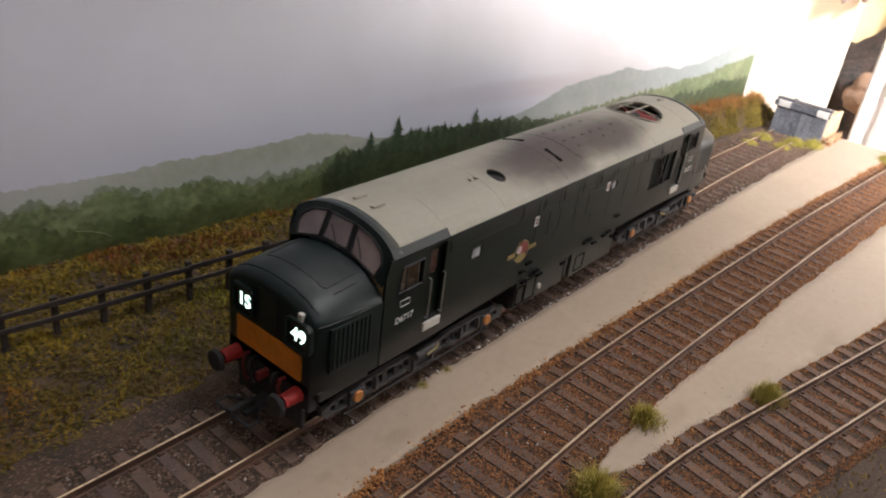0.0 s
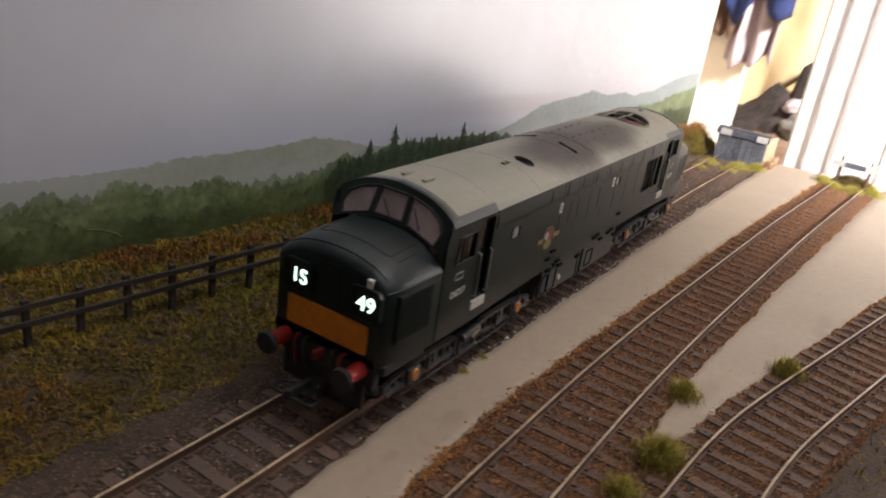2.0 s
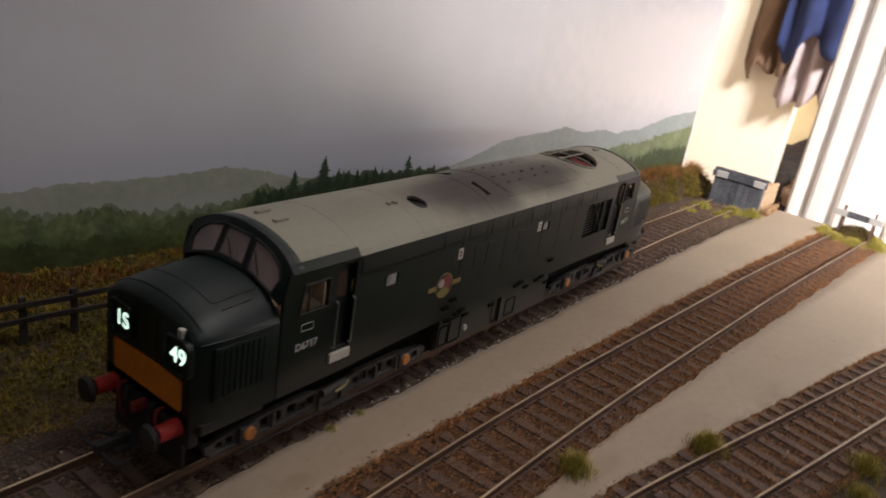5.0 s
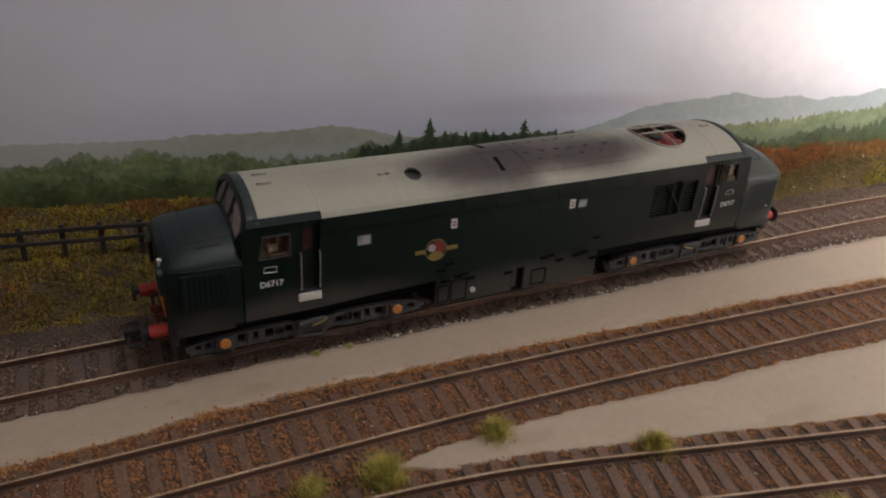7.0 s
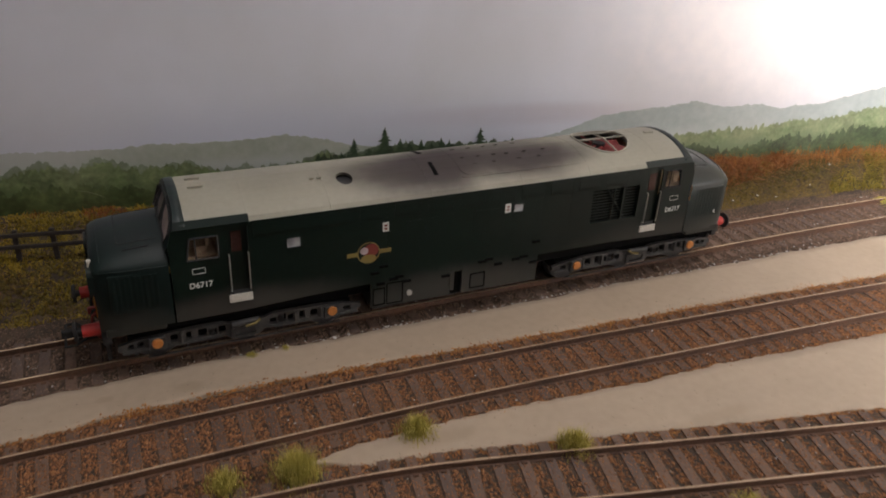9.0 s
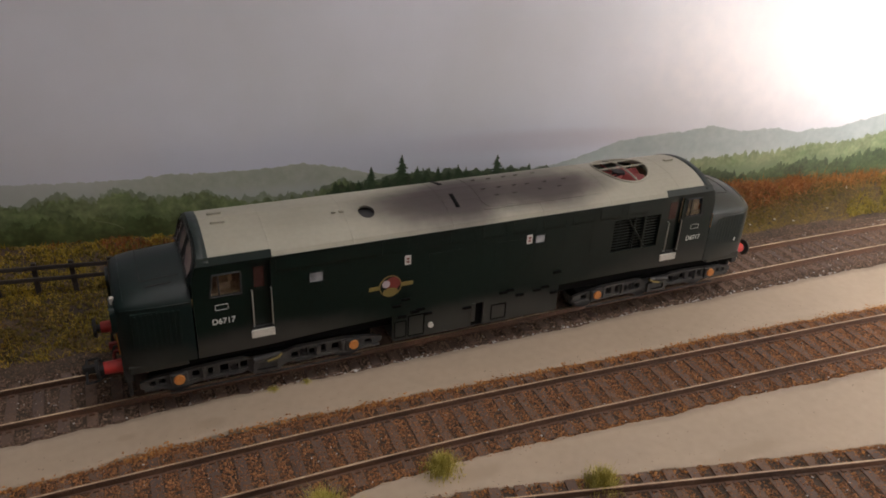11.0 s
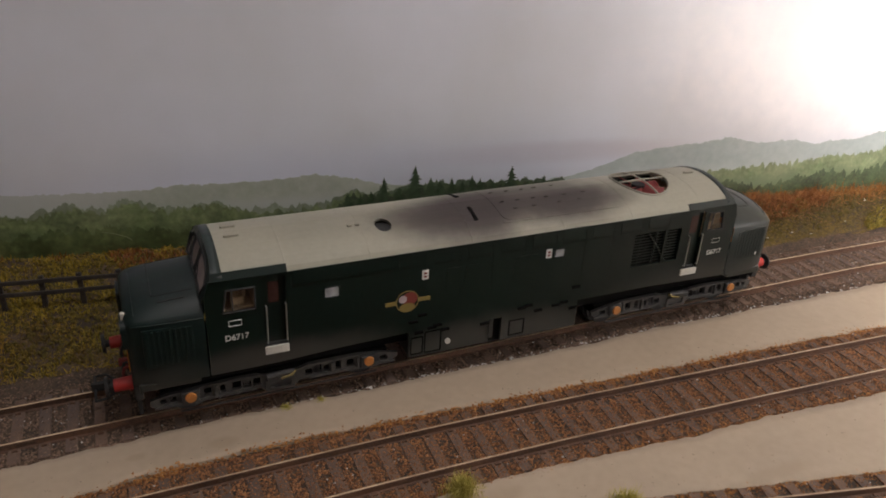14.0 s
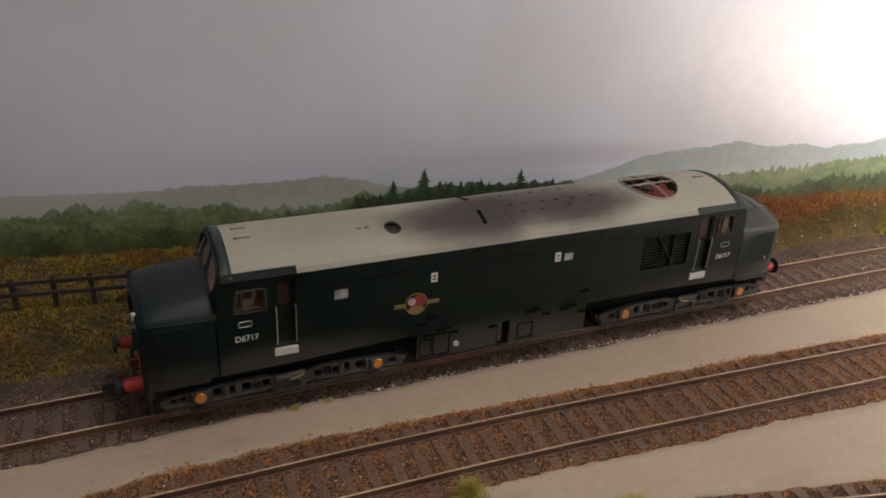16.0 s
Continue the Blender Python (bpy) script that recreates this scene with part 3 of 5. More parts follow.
PINE = mat("pine_print", (0.022, 0.042, 0.020), 0.5, scale=500, tint=(0.06, 0.095, 0.05), bump=0, big=150)
PINES = [(2.7, 41.6, 30, 3.0), (-10.5, 36.9, 28, 2.6), (45.6, 39.2, 29, 2.8), (-25.5, 31.4, 25, 2.6), (9.5, 36, 29, 2.8), (18.8, 35.2, 29, 2.5), (27.7, 35.6, 28, 2.6), (31.5, 34.4, 28, 2.3), (61, 34.3, 28, 2.2), (67.5, 32.3, 27, 2.0), (13.6, 34.8, 28, 2.4), (-4, 32.5, 27, 2.6), (-16, 31.2, 26, 2.4), (37.5, 33, 28, 2.2), (53.5, 32.2, 27, 2.4), (75.5, 29.6, 25, 2.0), (84, 28.2, 24, 1.9), (92, 27, 23, 1.9), (23.5, 33.6, 28, 2.0), (-20.5, 29.5, 25, 2.2)]
for i, (x, t, b, w) in enumerate(PINES):
    print_pine(x, t, b, w * 1.3, 40 + i)
bm = add_bar(bmesh.new(), [(-121, -0.55, 21.5), (-117, -0.55, 20.6), (-113, -0.55, 19.0), (-110.5, -0.55, 17.2)], 0.11, 6)
part("scratch", bm, mat("pale_scratch", (0.30, 0.32, 0.20), 0.7), backdrop, "thin pale scratch on the print")

# ---- the tracks ----
RAILSEC = [(-0.7, 0), (0.7, 0), (0.7, 0.25), (0.18, 0.5), (0.18, 1.75), (0.40, 1.95), (0.40, 2.42), (0.29, 2.5), (-0.29, 2.5), (-0.40, 2.42), (-0.40, 1.95), (-0.18, 1.75), (-0.18, 0.5), (-0.7, 0.25)]


def centre_line(pts, x0, x1, step):
    out, x = [], x0
    while x <= x1:
        y = spline(pts, x)
        s = (spline(pts, x + 0.5) - spline(pts, x - 0.5))
        n = math.hypot(1, s)
        out.append((x, y, 1 / n, s / n))
        x += step / n
    return out


def railway_track(pts, x0, x1, name, label, stone, stone_label, density, light, dust):
    track = empty(name, label, "railway track", group="parallel tracks of the model yard")
    line = centre_line(pts, x0, x1, 6.0)
    for side in (-1, 1):
        rings = []
        for x, y, cx, cy in line:
            o = side * 8.65
            rings.append([(x - cy * (o + u), y + cx * (o + u), 0.2 + w) for u, w in RAILSEC])
        bm = loft(rings, closed=True, caps=True)
        bm.normal_update()
        for f in bm.faces:
            if f.normal.z > 0.9 and f.calc_center_median().z > 2.3:
                f.material_index = 1
        part("rail", bm, (RAIL, RAILTOP if stone is STONE1 else DULLTOP), track, "rusty steel rail with a worn head")
    sl = None
    chair = bmesh.new()
    places = centre_line(pts, x0 + 3, x1 - 2, 7.35)
    near = [p for p in places if -200 < p[0] < 330]
    for x, y, cx, cy in near:
        if sl is None:
            sl = part("sleeper", box((-1.6, -15.2, -1.2), (1.6, 15.2, 0.58), 0.2), SLEEPER, track, "dark weathered wooden sleeper")
            ob = sl
        else:
            ob = new("sleeper", sl.data)
            ob.parent = track
        ob.matrix_basis = pose(x * K, y * K + RNG.normal(0, 0.15) * K, RNG.normal(0, 0.00003), 0, 0, math.degrees(math.atan2(cy, cx)) + RNG.normal(0, 0.8))
        for side in (-1, 1):
            for w in (-1, 1):
                o = side * 8.78 + w * 1.15
                px, py = x - cy * o, y + cx * o
                add_box(chair, (-0.75, -0.45, 0.5), (0.75, 0.45, 1.05), 0.0, Matrix.Translation((px, py, 0)) @ Matrix.Rotation(math.atan2(cy, cx), 4, "Z"))
    ch = part("rail_fixing", chair, RAIL, track, "rusty rail chairs")
    tagged(ch, kind="stuff")
    # ballast bed, and the loose stones between and beside the sleepers
    rings = []
    for x, y, cx, cy in centre_line(pts, x0, x1, 3.0):
        wob = 0.8 * noise.noise(Vector((x * 0.12, y * 0.1, 1)))
        rings.append([(x - cy * o, y + cx * o, z + 0.12 * noise.noise(Vector((x * 0.5, o * 0.5, 6)))) for o, z in ((-18.6 - wob, -1.1), (-16.2, -0.15), (-12, 0.1), (-6, 0.14), (0, 0.12), (6, 0.14), (12, 0.1), (16.2, -0.15), (18.6 + wob, -1.1))])
    part("ballast_bed", loft(rings), SOIL, track, "dark gritty ballast bed", smooth=True)
    a, b = max(x0, -215), x1
    n = int((b - a) * density)
    px = RNG.uniform(a, b, n)
    off = RNG.uniform(-18.2, 18.2, n)
    keep, pl, sz = [], [], []
    sx = np.array([p[0] for p in places])
    for q, o in zip(px, off):
        y = spline(pts, q)
        d = np.min(np.abs(sx - q))
        on = d < 1.85 and abs(o) < 15.4
        cover = dust + 0.55 * smooth01(110, 230, q) * (dust > 0.3)
        if on and RNG.random() > cover:
            continue
        if abs(abs(o) - 8.78) < 0.8:
            continue
        h = 0.12 + RNG.uniform(0, 0.42) if not on else 0.68
        if abs(o) > 15:
            h -= (abs(o) - 15) * 0.16
        pl.append((q, y + o, h))
        sz.append(RNG.uniform(0.22, 0.5) if not on else RNG.uniform(0.15, 0.3))
    crumbs("ballast", pl, sz, stone, track, stone_label, 0.75)
    m = int((b - a) * light)
    pl = [(q, spline(pts, q) + o, 0.35) for q, o in zip(RNG.uniform(a, b, m), RNG.uniform(-17, 17, m)) if abs(abs(o) - 8.78) > 0.9]
    crumbs("stone_chips", pl, RNG.uniform(0.2, 0.42, len(pl)), CHALK, track, "pale stone chips", 0.8)
    return track


railway_track(T1, -600, 292, "railway_track", "railway track with dark sleepers and brown ballast under the locomotive", STONE1, "dark brown stone ballast", 100, 1.8, 0.32)
railway_track(T2, -600, 302, "railway_track", "siding track with rusty rails and leaf-strewn ballast", STONE2, "rust-brown grit ballast", 140, 0.8, 0.72)
railway_track(T3, -600, 300, "railway_track", "curving siding track with grey sleepers and rusty grit", STONE2, "rust-brown grit ballast", 115, 0.5, 0.36)

# soil strips between the tracks and the hardstanding, with fallen leaves
def edge_leaves(curve, x0, x1, n, spread, name, label, height=0.6, off=0.0):
    q = RNG.uniform(x0, x1, n)
    o = RNG.normal(0, spread, n)
    dens = np.array([0.5 + 0.9 * noise.noise(Vector((x * 0.06, 7.7, 0))) for x in q])
    ok = RNG.random(n) < dens + 0.25
    pl = [(x, spline(curve, x) + u + off, RNG.uniform(-0.2, height)) for x, u in zip(q[ok], o[ok])]
    ob = crumbs(name, pl, RNG.uniform(0.18, 0.55, len(pl)), LEAF, None, label, 0.35)
    tagged(ob, category="leaf litter")


edge_leaves(P1N, -215, 310, 7000, 1.0, "leaf_litter", "rust-orange leaf litter along the hardstanding edge", 0.95, -0.7)
edge_leaves(P2F, -60, 310, 2200, 1.0, "leaf_litter", "rust-brown leaf litter beside the siding", 0.5, 0.9)
edge_leaves(P2N, -66, 320, 2600, 0.9, "leaf_litter", "rust-brown leaf litter beside the curving siding", 0.5, -0.8)
pl = [(x, spline(P1F, x) + 0.9 + o, RNG.uniform(-0.3, 0.4)) for x, o in zip(RNG.uniform(-215, 300, 1500), RNG.normal(0, 0.6, 1500))]
tagged(crumbs("stone_chips", pl, RNG.uniform(0.2, 0.5, len(pl)), STONE1, None, "loose brown stone chips beside the main track", 0.7), category="stone chips")
pl = [(x, spline(P1F, x) + 0.9 + o, 0.1) for x, o in zip(RNG.uniform(-100, 180, 130), RNG.normal(0, 0.6, 130))] + [(-51, -15.4, 0.4), (-50, -15.9, 0.3), (-28, -15.6, 0.5), (-26.5, -15.2, 0.4), (-27.3, -16.2, 0.3)]
tagged(crumbs("stone_chips", pl, RNG.uniform(0.3, 0.75, len(pl)), CHALK, None, "pale stone chips beside the main track", 0.6), category="stone chips")

pl = [(x + RNG.normal(0, 0.5), spline(P1F, x) + 0.5 + RNG.normal(0, 0.25), 0.45) for x in np.arange(-88, 110, 1.6) if RNG.random() < 0.45 + 0.4 * noise.noise(Vector((x * 0.05, 1, 4)))]
tagged(crumbs("stone_chips", pl, RNG.uniform(0.25, 0.7, len(pl)), CHALK, None, "white chips along the hardstanding edge by the locomotive", 0.35), category="stone chips")
speck = []
for _ in range(260):
    x = RNG.uniform(-200, 300)
    speck.append((x, spline(P1N, x) + RNG.uniform(0.5, 16) * RNG.random(), 0.58))
    x = RNG.uniform(-55, 310)
    a, b = spline(P2F, x), spline(P2N, x)
    f = RNG.random() ** 2
    speck.append((x, b + (a - b) * f, 0.58))
tagged(crumbs("grit", speck, RNG.uniform(0.08, 0.24, len(speck)), SLEEPER, None, "dark grit specks scattered on the hardstanding", 0.4), category="grit")
pl = [(x, RNG.uniform(16, 31), -0.8) for x in RNG.uniform(-230, 295, 9000)]
tagged(crumbs("stone_chips", [p for p in pl if p[1] < BACK(p[0]) - 12], RNG.uniform(0.15, 0.4, sum(p[1] < BACK(p[0]) - 12 for p in pl)), STONE1, None, "brown cess gravel between track and bank", 0.6), category="stone chips")

# ---- vegetation ----
def scatter(n, x0, x1, ylow, yhigh):
    out = []
    while len(out) < n:
        x = RNG.uniform(x0, x1)
        lo, hi = ylow(x), yhigh(x)
        y = lo + (hi - lo) * RNG.random()
        out.append((x, y))
    return out


pts = scatter(9000, -230, 295, lambda x: 30 + 4 * noise.noise(Vector((x * 0.06, 0, 0))), lambda x: BACK(x) - 0.5)
pl = [(x, y, ground_height(x, y) + 0.25) for x, y in pts]
tagged(crumbs("undergrowth", pl, RNG.uniform(0.5, 1.3, len(pl)), GRASSDK, None, "dark mossy undergrowth on the bank"), category="undergrowth")
pts = [(x, y) for x, y in scatter(70000, -230, 150, lambda x: 27 + 5 * noise.noise(Vector((x * 0.07, 2, 0))), lambda x: BACK(x) - 0.5) if noise.noise(Vector((x * 0.12, y * 0.12, 4))) > -0.42]
pl = [(x, y, ground_height(x, y) - 0.1) for x, y in pts]
tagged(blades("grass_bank", pl, RNG.uniform(0.6, 1.9, len(pl)) * np.array([1.15 + 1.3 * noise.noise(Vector((x * 0.11, y * 0.11, 12))) for x, y, z in pl]), RNG.uniform(0.10, 0.24, len(pl)), 1.1, GRASS, None, "olive and straw-coloured grass on the trackside bank", category="grass"), kind="stuff")
pl = [(x, y, ground_height(x, y)) for x, y in scatter(5200, -230, 0, lambda x: BACK(x) - 13, lambda x: BACK(x) - 0.8) if noise.noise(Vector((x * 0.05, y * 0.05, 9))) > 0.14]
tagged(blades("dead_grass", pl, RNG.uniform(1.2, 3.6, len(pl)), RNG.uniform(0.12, 0.25, len(pl)), 0.5, BRACKEN, None, "orange dead grass behind the post and rail fence", category="grass"), kind="stuff")
pts = [(x, y) for x, y in scatter(12000, 190, 322, lambda x: min(24.5, BACK(x) - 15), lambda x: BACK(x) - 3) if noise.noise(Vector((x * 0.07, y * 0.07, 3))) + 0.012 * min(0, x - 262) > -0.15]
pl = [(x, y, ground_height(x, y) + RNG.uniform(0.6, 2.6)) for x, y in pts]
tagged(blades("bright_scrub", pl, RNG.uniform(0.8, 2.6, len(pl)), RNG.uniform(0.15, 0.4, len(pl)), 1.4, SCRUB, None, "yellow-green scrub on the bank beside the stop block", category="bush"), kind="stuff")
# the taller bushes at the far end of the line
pts = scatter(23000, 128, 322, lambda x: min(26.5, BACK(x) - 15) + 2.5 * noise.noise(Vector((x * 0.09, 2, 0))), lambda x: BACK(x) - 0.6)
pl = [(x, y, ground_height(x, y) + RNG.uniform(0, 2.2) * smooth01(min(27, BACK(x) - 14), min(36, BACK(x) - 4), y)) for x, y in pts]
tagged(crumbs("bushes", pl, RNG.uniform(0.3, 0.75, len(pl)), BUSH, None, "olive green scrub on the bank at the line's end", 0.5), category="bush")
pts = [(x, y) for x, y in scatter(7000, 128, 322, lambda x: min(33, BACK(x) - 8), lambda x: BACK(x) - 0.6) if noise.noise(Vector((x * 0.035, y * 0.05, 1))) + 0.012 * (200 - x) > 0.0]
pl = [(x, y, ground_height(x, y) + RNG.uniform(0.5, 2.5)) for x, y in pts]
tagged(blades("bracken", pl, RNG.uniform(1.8, 6.0, len(pl)), RNG.uniform(0.09, 0.2, len(pl)), 2.0, BRACKEN, None, "tangled orange dead bracken on the bank", 0.9, category="bracken"), kind="stuff")
pts = scatter(1900, 130, 320, lambda x: min(34, BACK(x) - 9), lambda x: BACK(x) - 1.0)
pl = [(x, y, ground_height(x, y) + RNG.uniform(0.5, 3.0)) for x, y in pts]
tagged(blades("bracken_stems", pl, RNG.uniform(3, 9, len(pl)), RNG.uniform(0.09, 0.17, len(pl)), 1.7, LEAF, None, "long orange-brown bracken stems lying on the bank", 1.0, category="bracken"), kind="stuff")
pl = [(RNG.uniform(150, 290), RNG.uniform(28, 36), 0) for _ in range(14)]
pl = [(x, y, ground_height(x, y) + 0.8) for x, y, z in pl]
tagged(crumbs("stone_chips", pl, RNG.uniform(0.4, 0.8, len(pl)), CHALK, None, "white stones on the scrubby bank", 0.6), category="stone chips")


def grass_tuft(x, y, r, h, n, label, z=0.3):
    n = int(n * 2.2)
    tuft = empty("grass_tuft", label, "grass", (x, y, z), "loose grass tufts in the yard")
    a, d = RNG.uniform(0, 6.28, n), np.minimum(np.abs(RNG.normal(0, 0.5, n)), 1.15) * r
    pl = np.stack([np.cos(a) * d, np.sin(a) * d, np.zeros(n)], -1)
    ob = blades("foliage", pl, 1.0 * h * RNG.uniform(0.5, 1.05, n) * (1 - 0.55 * (d / r) ** 2), RNG.uniform(0.05, 0.10, n), 0.45, TUFT, tuft, "straw-tipped green blades")
    tagged(ob, kind="stuff")
    ob = crumbs("root_clump", pl[: n // 10] + np.array([0, 0, -0.1]), RNG.uniform(0.2, 0.4, n // 10), GRASSDK, tuft)
    return tuft


grass_tuft(-38.5, -69.2, 5.6, 6.2, 520, "yellow-green grass tuft beside the siding rail")
grass_tuft(0.3, -90.6, 5.8, 6.6, 520, "yellow-green grass tuft at the hardstanding edge")
grass_tuft(-74, -73.5, 7.0, 8.8, 720, "tall olive grass tuft at the tip of the hardstanding")
grass_tuft(-92, -70.5, 6.0, 5.0, 420, "low brownish grass tuft between the sidings")
grass_tuft(30, -128, 6.5, 5.5, 420, "wide olive grass tuft outside the curving siding")
grass_tuft(14, -129, 6.0, 3.4, 320, "low dry grass tuft outside the curving siding")
for x, y, r, h in ((268, 4, 7.0, 5.0), (276, -13, 8.0, 6.0), (283, -22, 6.5, 6.5), (262, -10, 6.0, 4.0), (250, 6, 5.5, 3.2)):
    grass_tuft(x, y, r, h, 460, "pale green grass tuft growing over the track end")
for x, y, r, h in ((300, -62, 6.5, 6.0), (291, -69, 7, 5.0), (289, -80, 7.5, 5.6), (295, -92, 6, 5.8), (306, -90, 5.5, 6)):
    grass_tuft(x, y, r, h, 460, "pale green grass tuft round the buffer stop")
grass_tuft(-74, -16.6, 2.6, 1.5, 120, "small green weed under the locomotive's edge")
grass_tuft(-63, -16.4, 2.2, 1.3, 90, "small green weed under the locomotive's edge")
pts = scatter(5200, -120, 323, lambda x: spline(T3, x) - 90, lambda x: spline(T3, x) - 17)
pl = [(x, y, -0.9) for x, y in pts]
tagged(blades("rough_grass", pl, RNG.uniform(0.8, 2.2, len(pl)), RNG.uniform(0.12, 0.25, len(pl)), 0.9, GRASS, None, "dry rough grass outside the curving siding", category="grass"), kind="stuff")

# ---- post and rail fence on the bank ----
fence = empty("fence", "dark timber post and rail fence along the grassy bank", "fence")
fy = lambda x: 38.8 - 0.13 * x
post = None
fx = -228.0
while fx < -20:
    base = ground_height(fx, fy(fx)) - 1.5
    if post is None:
        post = part("post", box((-0.85, -0.7, 0), (0.85, 0.7, 14.8), 0.2), FENCE, fence)
        ob = post
    else:
        ob = new("post", post.data)
        ob.parent = fence
    big = 1.5 if abs(fx + 132.5) < 3 else 1.0
    ob.matrix_basis = pose(fx * K, fy(fx) * K, base * K, RNG.normal(0, 1.5), RNG.normal(0, 1.5), -7.4) @ Matrix.Diagonal((big, big, (20.8 - base) / 14.8 * (1.03 if big > 1 else 1), 1))
    fx += 12.45
for z, h in ((19.0, 0.75), (14.6, 0.75)):
    x = -230.0
    while x < -25:
        a, b = Vector((x, fy(x) - 0.95, z)), Vector((x + 25.2, fy(x + 25.2) - 0.95, z))
        m = Matrix.Translation((a + b) / 2 + Vector((0, 0, RNG.normal(0, 0.12)))) @ Matrix.Rotation(math.atan(-0.13), 4, "Z") @ Matrix.Rotation(RNG.normal(0, 0.006), 4, "Y")
        part("rail", box((-12.75, -0.35, -h), (12.75, 0.35, h), 0.12, m), FENCE, fence)
        x += 25.2

# ---- sleeper-built stop block at the end of the main line ----
stop = empty("buffer_stop", "stop block of dark upright sleepers filled with sand", "buffer stop", (294, -8, 0))
R = Matrix.Rotation(radians(-4), 4, "Z")
for i in range(8):
    y = -15.2 + i * 4.0
    part("plank", box((-1.3, y, -0.8), (1.3, y + 3.8, 17.0 + RNG.uniform(-0.4, 0.4)), 0.25, R), TIMBER, stop)
beam = part("beam", box((-2.6, -16.6, 17.0), (-0.2, 18.2, 20.6), 0.3, R), TIMBER, stop, "black timber buffer beam")
for a, b in ((-15.8, -8.6), (8.0, 15.5)):
    part("white_band", box((-2.75, a, 16.9), (-0.1, b, 20.75), 0.2, R), CHALK, beam, "flaking white painted band")
part("cap", box((-0.6, -16.2, 20.6), (4.2, 18.0, 22.0), 0.3, R), TIMBER, stop)
for s in (-1, 1):
    for k in range(4):
        part("side_sleeper", box((1.4, s * 14.6 - 1.0, 0.2 + k * 4.5), (27, s * 14.6 + 1.0, 4.5 + k * 4.5), 0.25, R), SAND if s < 0 else TIMBER, stop)
bm = box((1.5, -13.4, 0), (26, 13.4, 17.5), 1.5, R)
part("sand", bm, SAND, stop, "ochre sand filling")
pl = [(RNG.uniform(292, 320), RNG.uniform(-29, -22), RNG.uniform(-0.5, 6) * RNG.random()) for _ in range(900)]
tagged(crumbs("sand_spill", pl, RNG.uniform(0.4, 0.9, 900), SAND, None, "ochre sand spilled beside the stop block"), category="sand")
tagged(blades("dry_grass", [(x, y, 0) for x, y, z in pl[:400]], RNG.uniform(2, 6, 400), RNG.uniform(0.1, 0.2, 400), 0.4, LEAF, None, "dry ochre grass beside the stop block", category="grass"), kind="stuff")

# ---- rail-built buffer stop on the siding ----
bstop = empty("buffer_stop", "small buffer stop with two bent rail posts and a beam", "buffer stop", (307, -76.5, 0))
R = Matrix.Rotation(radians(-7), 4, "Z")
for y in (-8.8, 8.8):
    for x0, x1, top in ((-1.2, 0.6, 18.5), (6.5, 2.2, 15.0)):
        bm = add_bar(bmesh.new(), [R @ Vector((x0, y, -1)), R @ Vector((x1, y, top))], 0.75, 6)
        part("post", bm, RAIL, bstop, "rusty bent rail post")
bbeam = part("beam", box((-1.6, -13.6, 11.8), (-0.2, 13.6, 15.4), 0.25, R), TIMBER, bstop, "black timber beam")
for a, b in ((-13.7, -6.2), (6.2, 13.7)):
    part("white_band", box((-1.7, a, 11.7), (-0.1, b, 15.5), 0.15, R), CHALK, bbeam, "white painted beam end")
pl = []
for _ in range(2600):
    a, d = RNG.uniform(0, 6.28), math.sqrt(RNG.random())
    pl.append((311 + 8 * d * math.cos(a), -78 + 15 * d * math.sin(a), RNG.uniform(0, 7.5) * (1 - d * d) + 0.2))
tagged(crumbs("bushes", pl, RNG.uniform(0.4, 0.9, len(pl)), BUSH, None, "olive scrub heaped behind the small buffer stop", 0.5), category="bush")

# ---- the locomotive ----
loco = empty("locomotive", "weathered dark green model diesel locomotive with grey roof standing on track", "locomotive")
PROFILE = [(17.8, 48.4), (17.4, 49.2), (16.3, 50.3), (14.3, 51.6), (11.5, 52.9), (8.0, 54.0), (4.2, 54.7), (0, 55.0)]
ARC = [0.0]
for (a, b), (c, d) in zip(PROFILE[::-1][:-1], PROFILE[::-1][1:]):
    ARC.append(ARC[-1] + math.hypot(c - a, d - b))
AY, AZ = [p[0] for p in PROFILE[::-1]], [p[1] for p in PROFILE[::-1]]
SMAX = ARC[-1]


def on_roof(x, s, h=0.0):
    k = abs(s)
    y, z = float(np.interp(k, ARC, AY)), float(np.interp(k, ARC, AZ))
    e = 0.2
    dy, dz = float(np.interp(min(k + e, SMAX), ARC, AY)) - float(np.interp(max(k - e, 0), ARC, AY)), float(np.interp(min(k + e, SMAX), ARC, AZ)) - float(np.interp(max(k - e, 0), ARC, AZ))
    n = math.hypot(dy, dz)
    sg = 1 if s >= 0 else -1
    return Vector((x, sg * (y - h * dz / n), z + h * dy / n))


CUTS = [((0, sg * a, 0), (0, 1, 0)) for a in np.linspace(0, SMAX, 13)[:-1] for sg in ((1, -1) if a else (1,))]

# roof skin with the fan opening, the silencer hole and the slot
fan_hole = oval(62, 0, 10.2, 11.2, 40)
hole = oval(-39.8, -7.6, 2.6, 3.3, 20)
roof = part("roof", plate(rect(-90, 90, -SMAX, SMAX), [fan_hole, hole], -0.9, lambda u, v, w: on_roof(u, v, w), CUTS), ROOF, loco, "sooty pale grey roof")
for x in (-72.2, -47, -13.5, 20, 47.5, 78):
    rings = [[on_roof(x + dx, s, h) for s in np.linspace(-SMAX * 0.97, SMAX * 0.97, 25)] for dx, h in ((-0.26, -0.05), (-0.16, 0.06), (0.16, 0.06), (0.26, -0.05))]
    part("seam", loft(rings), ROOF, roof)
